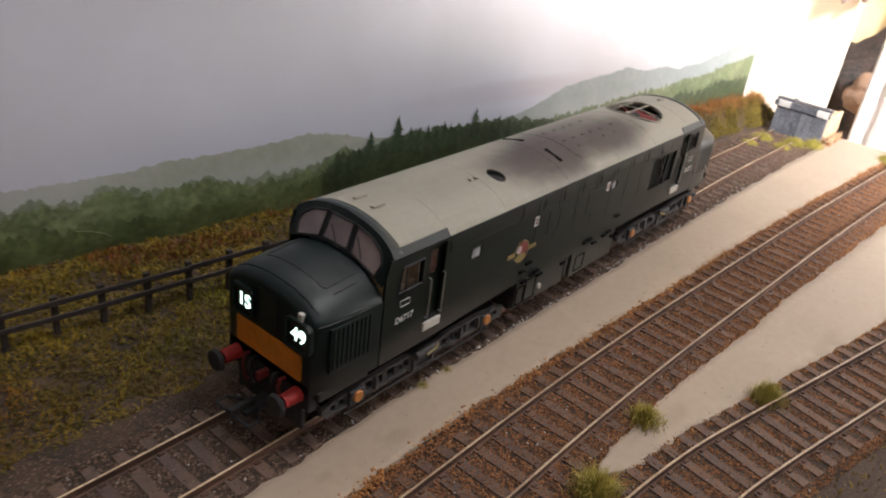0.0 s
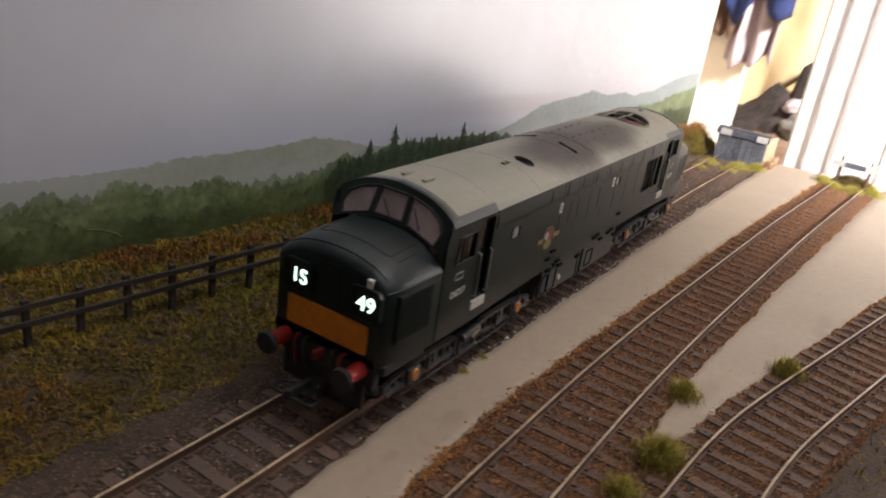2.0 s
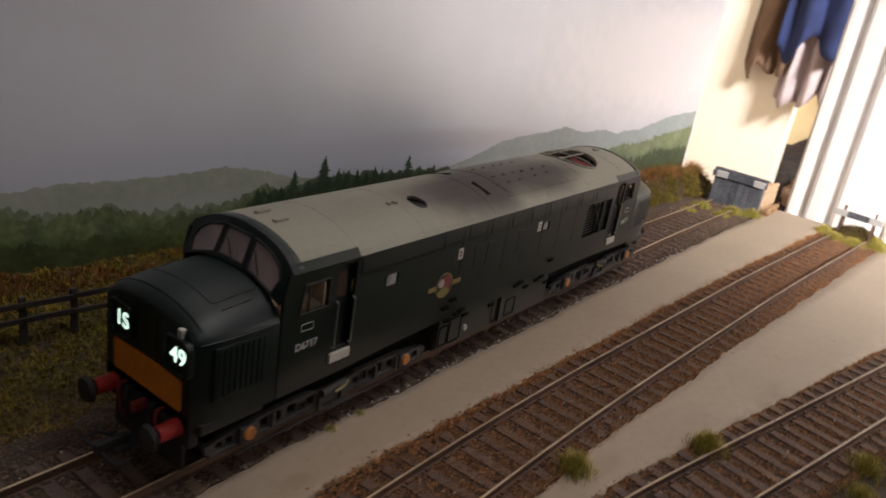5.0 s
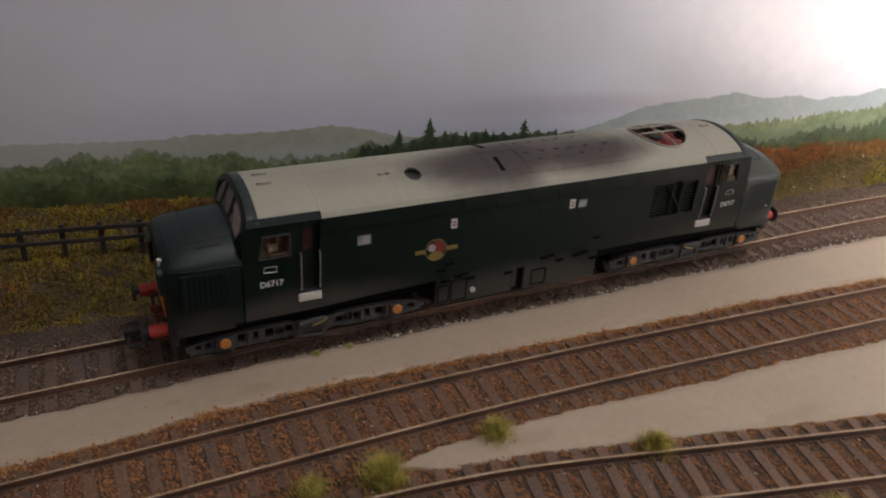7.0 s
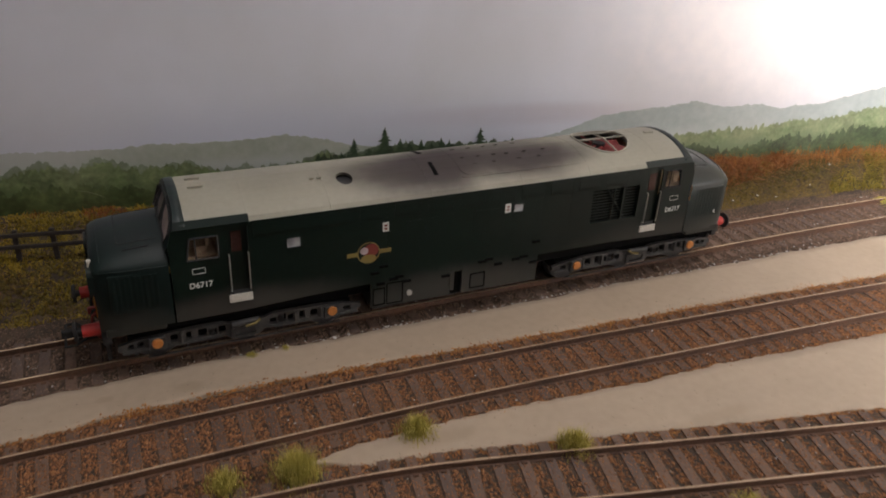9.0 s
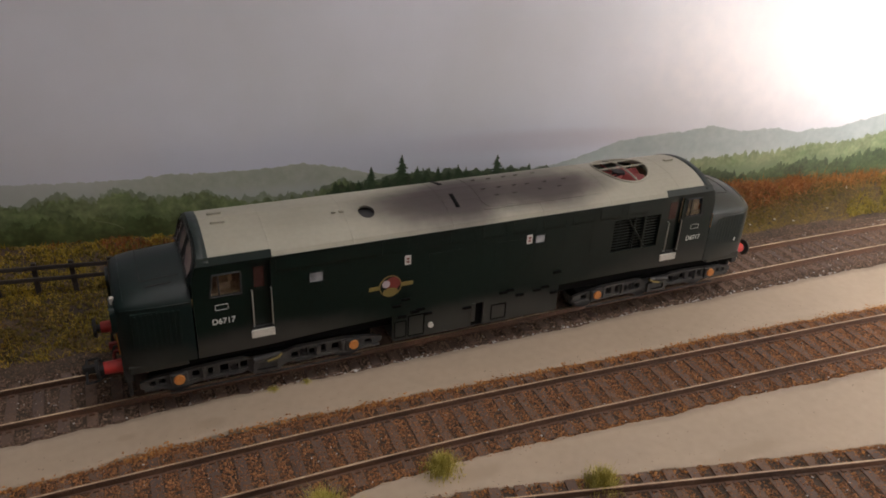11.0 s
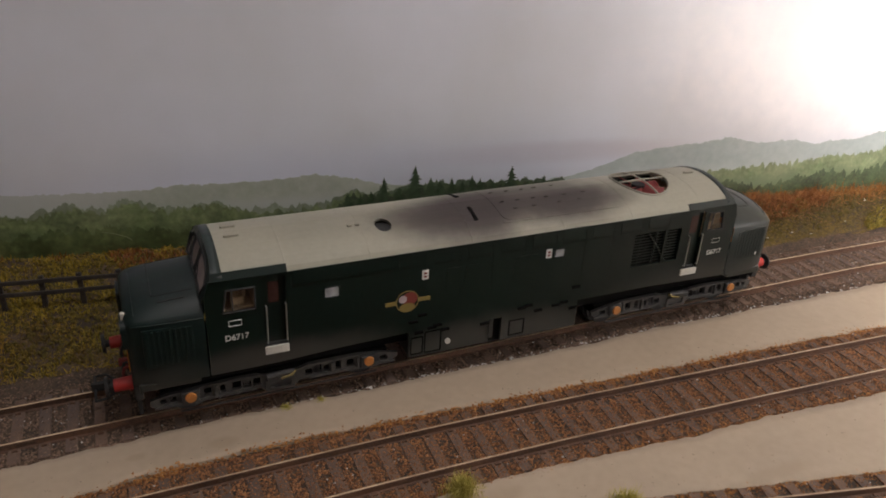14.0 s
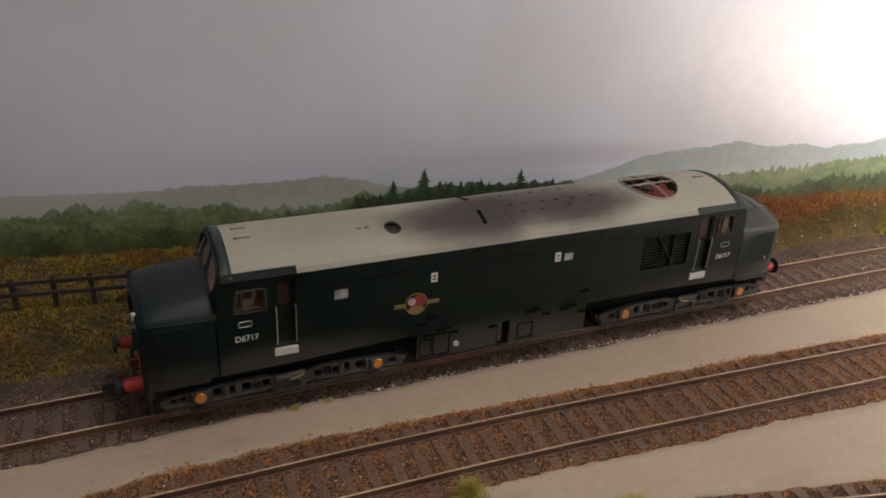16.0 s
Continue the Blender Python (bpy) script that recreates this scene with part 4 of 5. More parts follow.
# raised exhaust panel over the engine
bm = plate(rect(-0.5, 45.5, -13.4, 13.4, 3), [], 0.17, lambda u, v, w: on_roof(u, v, w - 0.05), CUTS)
part("roof_panel", bm, ROOF, roof)
for s in (-13.9, 13.9):
    part("panel_strip", plate(rect(-1, 45, s - 0.4, s + 0.4), [], 0.22, lambda u, v, w: on_roof(u, v, w - 0.05)), ROOF, roof)
for x, s in ((3, -4), (9, -4), (15, -4), (6, -8.3), (13, -8.3), (20, -4.2), (27, -4.2), (23, -8), (31, -8), (35, -4), (3, 4), (9, 4), (15, 4), (20, 4.2), (27, 4.2)):
    part("latch", plate(rect(x - 0.7, x + 0.7, s - 0.16, s + 0.16), [], 0.35, lambda u, v, w: on_roof(u, v, w + 0.05)), ROOF, roof, "small raised roof latch")
part("exhaust_slot", plate(rect(-10.1, -8.8, -11.6, -4.6), [], 0.35, lambda u, v, w: on_roof(u + (v + 8) * 0.05, v, w - 0.05)), VOID, roof, "black exhaust slot")
part("exhaust_slot", plate(rect(-10.1, -8.6, 4.2, 12.0), [], 0.35, lambda u, v, w: on_roof(u, v, w - 0.05)), VOID, roof, "black exhaust slot")
for x, s in ((-84.5, -3.2), (-84.5, 3.2), (84.5, 0)):
    bm = plate(rect(x - 2.2, x + 2.2, s - 0.7, s + 0.7, 0.5), [], 0.7, lambda u, v, w: on_roof(u, v, w - 0.05))
    part("horn_cover", bm, ROOF, roof, "small raised roof cover")
for x, s in ((-50, -6), (-47.6, -6)):
    part("lifting_eye", plate(rect(x - 0.7, x + 0.7, s - 0.6, s + 0.6, 0.2), [], 0.6, lambda u, v, w: on_roof(u, v, w - 0.05)), ROOF, roof)
part("pipe_bore", add_cyl(bmesh.new(), (-39.8, -7.2, 48), (-39.8, -7.2, 53.0), 3.8, None, 20), BLACK, roof, "sooty round exhaust opening")
# the cooling fan under its grille
fan = part("fan", cyl((62, 0, 51.3), (62, 0, 53.2), 2.4, None, 20), BLACK, roof, "dark fan hub")
for i in range(8):
    m = Matrix.Translation((62, 0, 51.6)) @ Matrix.Rotation(i * math.pi / 4, 4, "Z") @ Matrix.Rotation(0.5, 4, "X")
    part("blade", box((2.2, -2.2, -0.2), (9.4, 2.2, 0.2), 0.15, m), DULLRED, fan, "dull red fan blade")
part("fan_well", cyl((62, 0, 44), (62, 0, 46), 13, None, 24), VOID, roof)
rim = bmesh.new()
ov = oval(62, 0, 10.3, 11.3, 48)
add_bar(rim, [on_roof(u, v, 0.15) for u, v in ov + ov[:1]], 0.42, 6)
part("grille_rim", rim, ROOF, roof)
for bars in ([(u, -1.0) for u in np.linspace(51.8, 72.2, 15)], [(62.5 + 0.0 * v, v) for v in np.linspace(-11.2, 11.2, 15)], [(u, 5.6) for u in np.linspace(53.2, 70.8, 13)]):
    part("grille_bar", add_bar(bmesh.new(), [on_roof(u, v, 0.15) for u, v in bars], 0.36, 6), ROOF, roof)

# body sides
CABWIN_F = [(-90.4, 38.2), (-81.4, 38.2), (-81.4, 45.2), (-89.2, 45.2)]
DOOR_F = rect(-79.0, -72.6, 24.6, 47.4, 0.4)
BOT = [(-95, 18.4), (-75, 18.6), (-55, 19.6), (-37, 20), (-34.2, 20), (-34.2, 10.8), (-5.4, 10.2), (-5.4, 16.6), (-3.9, 16.6), (-3.9, 19.0), (-0.8, 19.0), (-0.8, 10.0), (29.2, 9.8), (29.2, 20), (60, 20), (95, 18.8)]
TOP = [(95.1, 43.8), (93.8, 48.4), (-93.8, 48.4), (-95.1, 43.8)]
for sg in (-1, 1):
    holes = [CABWIN_F, DOOR_F, rect(49.8, 70.2, 29.3, 42.0, 0.4), [(81.8, 39.2), (89.2, 39.2), (88.4, 46.2), (81.8, 46.2)], rect(73.6, 80.2, 24.6, 47.0, 0.4), rect(-61.3, -56.8, 37.6, 41.1, 0.6), rect(17.0, 21.2, 38.4, 41.5, 0.6)]
    if sg > 0:
        holes = [[(-u, v) for u, v in h] for h in holes]
    put = lambda u, v, w, sg=sg: Vector((u, sg * (17.8 - w), v))
    outer = BOT + TOP
    if sg > 0:
        outer = [(-u, v) for u, v in outer]
    side = part("body_side", plate(outer, holes, 0.8, put), GREEN, loco, "weathered dark green body side")
    f = lambda u: u * (1 if sg < 0 else -1)
    pt = lambda u, h, v, sg=sg: Vector((u * (1 if sg < 0 else -1), sg * (17.8 + h), v))

    def slab(name, u0, u1, v0, v1, h0, h1, m, parent, label="", bev=0.0):
        a, b = pt(u0, h0, v0), pt(u1, h1, v1)
        lo, hi = [min(a[i], b[i]) for i in range(3)], [max(a[i], b[i]) for i in range(3)]
        return part(name, box(lo, hi, bev), m, parent, label)

    # cab doors, set back in their recesses, with handrails and steps
    for u0, u1, top in ((-79.0, -72.6, 47.4), (73.6, 80.2, 47.0)):
        door = slab("cab_door", u0 - 0.2, u1 + 0.2, 24.4, top + 0.2, -2.2, -1.5, GREEN, side, "recessed green cab door")
        slab("door_window", u0 + 1.6, u1 - 1.8, 38.5, 45.2, -1.55, -1.42, DOORGLASS, door, "dark reddish door window")
        for u in (u0 + 0.5, u1 - 0.3):
            bm = add_bar(bmesh.new(), [pt(u, -0.2, 26.2), pt(u, 0.7, 26.4), pt(u, 0.7, 38.2), pt(u, -0.2, 38.4)], 0.2, 6)
            part("handrail", bm, WIRE, side, "thin pale metal handrail")
        slab("step", u0 - 0.4, u1 + 0.2, 22.2, 24.7, -0.2, 0.55, STEPGREY, side, "worn off-white cab step", 0.12)
        slab("kick_plate", u0, u1, 24.5, 25.3, -1.6, -0.6, BLACK, side)
    # window frames and panes
    for lp in (CABWIN_F, [(81.8, 39.2), (89.2, 39.2), (88.4, 46.2), (81.8, 46.2)]):
        pts3 = [pt(u, 0.08, v) for u, v in lp]
        win = part("cab_window", add_bar(bmesh.new(), pts3 + pts3[:1], 0.28, 6), BLACK, side, "dark cab window frame")
        mu = (lp[0][0] + lp[1][0]) / 2
        part("glazing_bar", add_bar(bmesh.new(), [pt(mu - 1.8, 0.05, lp[0][1]), pt(mu - 1.8, 0.05, lp[2][1])], 0.25, 6), BLACK, win)
        part("pane", plate([(u, v) for u, v in lp], [], 0.2, lambda u, v, w, sg=sg: pt(u, -0.5 + w, v)), GLASS, win)
    for u0, u1, v0, v1 in ((-61.3, -56.8, 37.6, 41.1), (17.0, 21.2, 38.4, 41.5)):
        pn = slab("engine_room_window", u0 + 0.1, u1 - 0.1, v0 + 0.1, v1 - 0.1, -0.7, -0.2, FROST, side, "small cloudy engine-room window", 0.1)
        lp = rect(u0, u1, v0, v1, 0.6)
        pts3 = [pt(u, 0.05, v) for u, v in lp]
        part("frame", add_bar(bmesh.new(), pts3 + pts3[:1], 0.18, 6), GREEN, pn)
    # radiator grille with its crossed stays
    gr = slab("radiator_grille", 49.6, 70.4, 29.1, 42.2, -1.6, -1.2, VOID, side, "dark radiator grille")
    for i in range(11):
        v = 30.0 + i * 1.15
        slab("slat", 49.8, 70.2, v, v + 0.4, -1.3, -1.05, GREEN, gr)
    for a, b in (((55.8, 41.9), (65.0, 29.4)), ((59.2, 41.9), (58.8, 29.4))):
        part("stay", add_bar(bmesh.new(), [pt(a[0], -0.25, a[1]), pt(b[0], -0.25, b[1])], 0.35, 6), GREEN, gr)
    slab("post", 63.0, 63.6, 29.3, 42.0, -0.8, 0.0, GREEN, gr)
    # cantrail gutter, valance panels, boxes, filler, doors in the lower body
    slab("gutter", -72, 72, 47.9, 48.5, 0.0, 0.35, GREEN, side, "", 0.1)
    part("cantrail_panel", loft([[pt(a, h, v) for h, v in ((0.0, 42.8), (0.24, 44.0), (0.22, 45.2), (0.08, 47.7), (0.0, 47.8))] for a in (-71, -40)], caps=True), GREEN, side)
    for i in range(9):
        u = -38 + i * 11.6
        wedge = [[pt(a, h, v) for h, v in ((0.0, 42.9), (0.15, 44.0), (0.14, 45.2), (0.05, 47.6), (0.0, 47.7))] for a in (u, u + 8.2)]
        part("louvre_cover", loft(wedge, caps=True), GREEN, side)
        slab("panel_joint", u + 8.9, u + 9.15, 30, 47.4, 0.0, 0.05, GREEN, side)
    for u in (-22, -15.5, 2, 7):
        slab("side_grille", u, u + 5.2, 33.5, 41, 0.0, 0.08, GREEN, side, "", 0.03)
    for u0, u1, v0, v1 in ((-28.6, -23.0, 11.2, 19.0), (-33.4, -29.4, 11.4, 17.6), (2.4, 8.0, 11.2, 16.9)):
        lp = rect(u0, u1, v0, v1, 0.3)
        pts3 = [pt(u, 0.0, v) for u, v in lp]
        part("hatch_frame", add_bar(bmesh.new(), pts3 + pts3[:1], 0.24, 6), VOID, side, "dark access hatch frame")
    for u0, v0 in ((-24.5, 20.8), (-21.8, 18.6), (-30, 25.6), (-33, 23.6), (6.4, 21.0), (9.0, 21.5), (13.0, 18.9), (20.0, 19.6), (23.2, 20.2), (27.2, 17.2), (27.5, 25.4), (-7.4, 17.8), (-26.5, 20.2), (-31.0, 19.2)):
        slab("bracket", u0 - 1.5, u0 + 1.5, v0, v0 + 0.8, 0.0, 0.8, VOID, side, "small dark bracket", 0.12)
    bm = add_cyl(bmesh.new(), pt(-20.6, 0, 14.2), pt(-20.6, 0.7, 14.2), 0.95, None, 16)
    part("filler_cap", bm, STEPGREY, side, "pale brassy filler cap")
    # black slab paints the shade inside the gap
    slab("dark_gap", -5.8, -0.5, 9.5, 19.4, -3, -1.5, VOID, side)
    slab("ajar_panel", -5.6, -4.0, 12.0, 19.2, 0.02, 0.3, GREEN, side, "", 0.08)
    # lettering, crest and marks
    face = Matrix.Rotation(radians(90), 4, "X") if sg < 0 else Matrix.Rotation(radians(180), 4, "Z") @ Matrix.Rotation(radians(90), 4, "X")
    for u in (-87.1, 87.6):
        lettering("running_number", "D6717", 1.9, Matrix.Translation(pt(u, 0.05, 29.8)) @ face @ Matrix.Diagonal((0.94, 1, 1, 1)), WHITE, side, "white painted running number")
        lp = rect(u - 2.0, u + 1.6, 33.7, 35.4, 0.2)
        pts3 = [pt(a, 0.02, b) for a, b in lp]
        part("plate_frame", add_bar(bmesh.new(), pts3 + pts3[:1], 0.10, 6), WIRE, side, "small worn builder's plate rim")
    crest = part("crest", plate(oval(-35.1, 31.7, 3.8, 3.8, 28), [oval(-35.1, 31.7, 3.5, 3.5, 28)], 0.14, lambda u, v, w: pt(u, w, v)), CREAM, side, "yellow ring of the lion crest")
    part("band", plate(rect(-42.3, -38.8, 30.9, 32.3), [], 0.10, lambda u, v, w: pt(u, w, v + (u + 35) * 0.0)), CREAM, crest)
    part("band", plate(rect(-31.4, -27.4, 31.0, 32.4), [], 0.10, lambda u, v, w: pt(u, w, v)), CREAM, crest)
    part("red_field", plate(oval(-34.3, 32.5, 2.6, 2.3, 20), [], 0.08, lambda u, v, w: pt(u, w, v)), CRESTRED, crest)
    part("yellow_field", plate(oval(-35.1, 29.6, 2.6, 1.5, 20), [], 0.09, lambda u, v, w: pt(u, w, v)), CREAM, crest)
    part("white_field", plate(oval(-36.6, 32.6, 1.35, 1.3, 16), [], 0.13, lambda u, v, w: pt(u, w, v)), LILAC, crest)
    for u, v in ((-29.4, 40.1), (14.9, 40.4)):
        sign = slab("warning_plate", u - 1.05, u + 1.05, v - 1.6, v + 1.6, 0.0, 0.15, WHITE, side, "small white warning plate with red marks")
        for k in (-0.6, 0.55):
            slab("red_mark", u - 0.5, u + 0.5, v + k - 0.35, v + k + 0.35, 0.15, 0.2, CRESTRED, sign)

# noses, cab fronts, buffer beams, bogies at both ends
NOSE_X = [-95.5, -104, -109, -112.8, -114.6, -115.6, -116.0]
NOSE_W = [17.75, 17.6, 17.3, 16.8, 16.2, 15.6, 15.0]
NOSE_T = [45.6, 45.0, 44.4, 43.7, 43.0, 42.1, 41.2]
NOSE_S = [38.2, 38.2, 38.2, 38.2, 38.0, 37.7, 37.2]
DOME = [(1.0, -0.06), (0.982, 0.05), (0.945, 0.16), (0.83, 0.43), (0.66, 0.69), (0.42, 0.89), (0.2, 0.975), (0.0, 1.0)]


def nose_ring(x, w, top, sh):
    half = [(w, 18.4), (w, 30)] + [(w * a, sh + b * (top - sh)) for a, b in DOME]
    return [(x, y, z) for y, z in half] + [(x, -y, z) for y, z in half[-2::-1]]


def on_nose(x, y, h=0.1):
    """A point on the nose top, h above its skin."""
    w, top, sh = (float(np.interp(-x, [-v for v in NOSE_X], row)) for row in (NOSE_W, NOSE_T, NOSE_S))
    b = float(np.interp(abs(y) / w, [d[0] for d in DOME[::-1]], [d[1] for d in DOME[::-1]]))
    return (x, y, sh + b * (top - sh) + h)


def front_x(y, z):
    return -96.6 + (z - 44) * 0.40 + max(0.0, abs(y) - 4.6) * 0.12


def end(sg, front):
    """One cab end; sg -1 is the yellow-panelled end, +1 the other, mirrored."""
    M = Matrix.Rotation(math.pi, 4, "Z") if sg > 0 else Matrix()
    tf = lambda p: M @ Vector(p)
    both = lambda bm: (bmesh.ops.transform(bm, matrix=M, verts=bm.verts[:]), bm)[1]
    rings = [nose_ring(x, w, t, s) for x, w, t, s in zip(NOSE_X, NOSE_W, NOSE_T, NOSE_S)]
    bm = loft(rings)
    bm.faces.new([v for v in bm.verts if abs(v.co.x + 116.0) < 1e-4])
    bmesh.ops.recalc_face_normals(bm, faces=bm.faces[:])
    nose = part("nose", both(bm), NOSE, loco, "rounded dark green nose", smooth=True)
    m = nose.modifiers.new("edge", "EDGE_SPLIT")
    m.split_angle = radians(38)
    # lines on the nose top
    outline = [on_nose(x, -10.5, 0.02) for x in (-97.5, -101, -104, -107.5)] + [on_nose(-108.2, y, 0.02) for y in np.linspace(-9.8, 9.8, 13)] + [on_nose(x, 10.5, 0.02) for x in (-107.5, -104, -101, -97.5)]
    part("bonnet_joint", both(add_bar(bmesh.new(), outline, 0.15, 6)), BLACK, nose)
    part("bonnet_rib", both(add_bar(bmesh.new(), [on_nose(-113.4, y, 0.0) for y in np.linspace(-14.5, 14.5, 17)], 0.22, 6)), NOSE, nose)
    part("bonnet_hinge", both(add_bar(bmesh.new(), [on_nose(-100, -12.6, 0.1), on_nose(-107, -12.6, 0.1)], 0.2, 6)), BLACK, nose)
    part("waist_strip", both(add_bar(bmesh.new(), [(-96, -17.7, 37.8), (-104, -17.6, 37.8), (-109, -17.3, 37.8), (-112.8, -16.8, 37.8), (-114.6, -16.2, 37.6)], 0.2, 6)), NOSE, nose)
    # side louvres
    for s in (-1, 1):
        g = part("nose_louvre", both(box((-112.0, s * 17.3 - 0.35, 24.2), (-98.2, s * 17.3 + 0.36, 36.6), 0.2)), NOSE, nose, "nose-side louvre panel")
        for i in range(9):
            x = -111.2 + i * 1.45
            part("slat", both(box((x, s * 17.6 - 0.3, 25.0), (x + 0.7, s * 17.6 + 0.12, 36.0), 0.05)), NOSE, g)
    # cab front with three windscreens
    ybot = [(y, 45.7 - 0.0135 * y * y) for y in np.linspace(-17.0, 17.0, 15)]
    arch = [(17.75, 46.0)] + [(p[0] * 0.995, p[1]) for p in PROFILE] + [(-p[0] * 0.995, p[1]) for p in PROFILE[-2::-1]] + [(-17.75, 46.0)]
    outer = ybot + arch
    panes = [[(-4.4, 46.6), (4.4, 46.6), (4.1, 52.9), (-4.1, 52.9)]]
    for s in (-1, 1):
        panes.append([(s * 5.7, 46.3), (s * 14.2, 43.5), (s * 15.2, 46.6), (s * 13.9, 49.2), (s * 10.4, 51.4), (s * 5.3, 52.8)])
    cf = lambda u, v, w: Vector((front_x(u, v) + w, u, v))
    cuts = [((a, 0, 0), (1, 0, 0)) for a in (-14, -9, -4.6, 4.6, 9, 14)]
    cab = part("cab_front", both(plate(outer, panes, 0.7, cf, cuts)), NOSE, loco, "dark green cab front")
    for p in panes:
        pts3 = [cf(u, v, -0.1) for u, v in p]
        ws = part("windscreen", both(add_bar(bmesh.new(), pts3 + pts3[:1], 0.32, 6)), BLACK, cab, "black rubber windscreen seal")
        part("pane", both(plate(p, [], 0.25, lambda u, v, w: cf(u, v, w + 0.2))), PALEPANE, ws, "opaque windscreen pane, reflection painted in grey")
    for y0, y1 in ((-1.5, 2.6), (-9.5, -6.5)):
        part("wiper", both(add_bar(bmesh.new(), [cf(y0, 46.0, -0.5), cf(y1, 50.6, -0.5)], 0.16, 6)), BLACK, cab, "thin black wiper")
    # green hood joining the cab front and the roof, and the strip above the doors
    ss = np.linspace(-SMAX, SMAX, 31)
    rings = [[Vector((front_x(on_roof(0, s).y, on_roof(0, s).z) - 0.15, on_roof(0, s).y, on_roof(0, s).z)) for s in ss],
             [on_roof(-91.6, s, 0.08) for s in ss], [on_roof(-89.7, s, 0.12) for s in ss], [on_roof(-89.6, s, -0.6) for s in ss]]
    part("cab_hood", both(loft(rings)), NOSE, loco, "dark green cab roof edge", smooth=True)
    for s in (-1, 1):
        bm = plate(rect(-93, -72.0, s * (SMAX - 2.4), s * SMAX) if s > 0 else rect(-93, -72.0, -SMAX, -SMAX + 2.4), [], 0.22, lambda u, v, w: on_roof(u, v, w - 0.02))
        part("cab_eave", both(bm), GREEN, loco, "green strip above the cab door")
    # cab interior
    inside = part("cab_interior", both(box((-94, -15.5, 36.5), (-81.5, 15.5, 38.2))), CABIN, loco, "cream and brown cab interior")
    part("bulkhead", both(box((-81.2, -15.8, 36), (-80.6, 15.8, 48.6))), CABIN, inside)
    part("desk", both(box((-93.2, -12, 38.2), (-90.5, 12, 42.4), 0.4)), CABIN, inside)
    for y in (-11.5, 11.5):
        seat = part("seat", both(box((-87.5, y - 2.6, 38.2), (-83.8, y + 2.6, 40.6), 0.5)), CABIN, inside, "brown driver's seat")
        part("seat_back", both(box((-84.4, y - 2.6, 40.4), (-83.2, y + 2.6, 46.2), 0.5)), CABIN, seat)
    # split headcode boxes
    for y, txt in ((8.5, "1S"), (-11.4, "49")):
        bx = part("headcode_box", both(plate(rect(y - 4.3, y + 4.3, 29.8, 38.2, 1.8, 4), [rect(y - 3.6, y + 3.6, 30.4, 37.6, 1.5, 4)], 2.2, lambda u, v, w: Vector((-117.1 + w, u, v)))), NOSE, nose, "headcode box rim")
        part("blind", both(plate(rect(y - 3.7, y + 3.7, 30.3, 37.7, 1.5, 4), [], 0.3, lambda u, v, w: Vector((-116.35 + w, u, v)))), SKIN, bx, "black headcode blind")
        if front:
            mm = Matrix.Translation(Vector((-116.42, y, 33.8))) @ Matrix.Rotation(radians(-90), 4, "Z") @ Matrix.Rotation(radians(90), 4, "X")
            lettering("headcode", txt, 3.8, mm, LIT, bx, "glowing white headcode characters")
    # front face details
    if True:
        part("warning_panel", both(plate(rect(-12.6, 11.6, 21.2, 28.7, 0.6), [], 0.9, lambda u, v, w: Vector((-116.35 + w, u, v)))), YELLOW, nose, "orange-yellow warning panel")
        part("lamp_bracket", both(box((-116.6, -12.6, 37.8), (-115.4, -11.2, 40.2), 0.15)), STEPGREY, nose, "pale lamp bracket")
        part("door_panel", both(plate(rect(-3.6, 3.6, 29.4, 40, 0.3), [], 0.3, lambda u, v, w: Vector((-116.2 + w, u, v)))), NOSE, nose, "nose gangway door")
    for y in (() if front else (-16.6, 16.6)):
        part("tail_lamp", both(cyl((-109.5, y, 25.8), (-109.9, y * 1.065, 25.8), 0.75, None, 12)), WHITE, nose, "small white tail lamp")
    # buffer beam, buffers, coupling, pipes
    beam = part("buffer_beam", both(box((-116.0, -15.4, 13.2), (-113.5, 15.4, 21.0), 0.4)), BLACK, loco, "grimy dark buffer beam")
    part("beam_skirt", both(box((-114.5, -17.2, 16.6), (-98, 17.2, 19.2), 0.5)), GREEN, beam)
    for y in (-11.6, 11.6):
        b = part("buffer", both(cyl((-115.8, y, 17.2), (-121.0, y, 17.2), 2.05, 1.85, 20)), RED, beam, "red buffer stock")
        part("buffer_head", both(add_cyl(cyl((-120.8, y, 17.2), (-122.4, y, 17.2), 1.1, None, 14), (-122.3, y, 17.2), (-123.3, y, 17.2), 3.1, 2.7, 24)), BLACK, b, "dark round buffer head")
    hook = part("coupling", both(box((-124, -2.1, 8.2), (-112, 2.1, 9.4), 0.2)), BLACK, beam, "black tension-lock coupling")
    part("loop", both(add_bar(bmesh.new(), [(-123.5, -6.4, 9.6), (-126.5, -6.4, 9.4), (-126.5, 6.4, 9.4), (-123.5, 6.4, 9.6), (-120, 2, 9), (-120, -2, 9), (-123.5, -6.4, 9.6)], 0.42, 6)), BLACK, hook)
    part("hook", both(box((-127.5, -0.8, 8.8), (-120, 0.8, 11.4), 0.3)), BLACK, hook)
    for y, rr in ((-6.8, 0.45), (-4.2, 0.4), (4.4, 0.45), (7.0, 0.4)):
        part("brake_pipe", both(add_bar(bmesh.new(), [(-116, y, 19.2), (-117.6, y, 19.4), (-118.2, y, 17.5), (-117.6, y, 12.5), (-116.6, y, 11)], rr, 6)), DULLRED if abs(y) > 5 else BLACK, beam, "curved brake pipe")
    part("draw_hook", both(box((-119.2, -0.7, 16.0), (-115.8, 0.7, 18.2), 0.3)), DULLRED, beam, "red draw hook")
    part("plough", both(box((-115.5, -12.5, 6.0), (-114.3, 12.5, 13.0), 0.4)), BLACK, beam)


end(-1, True)
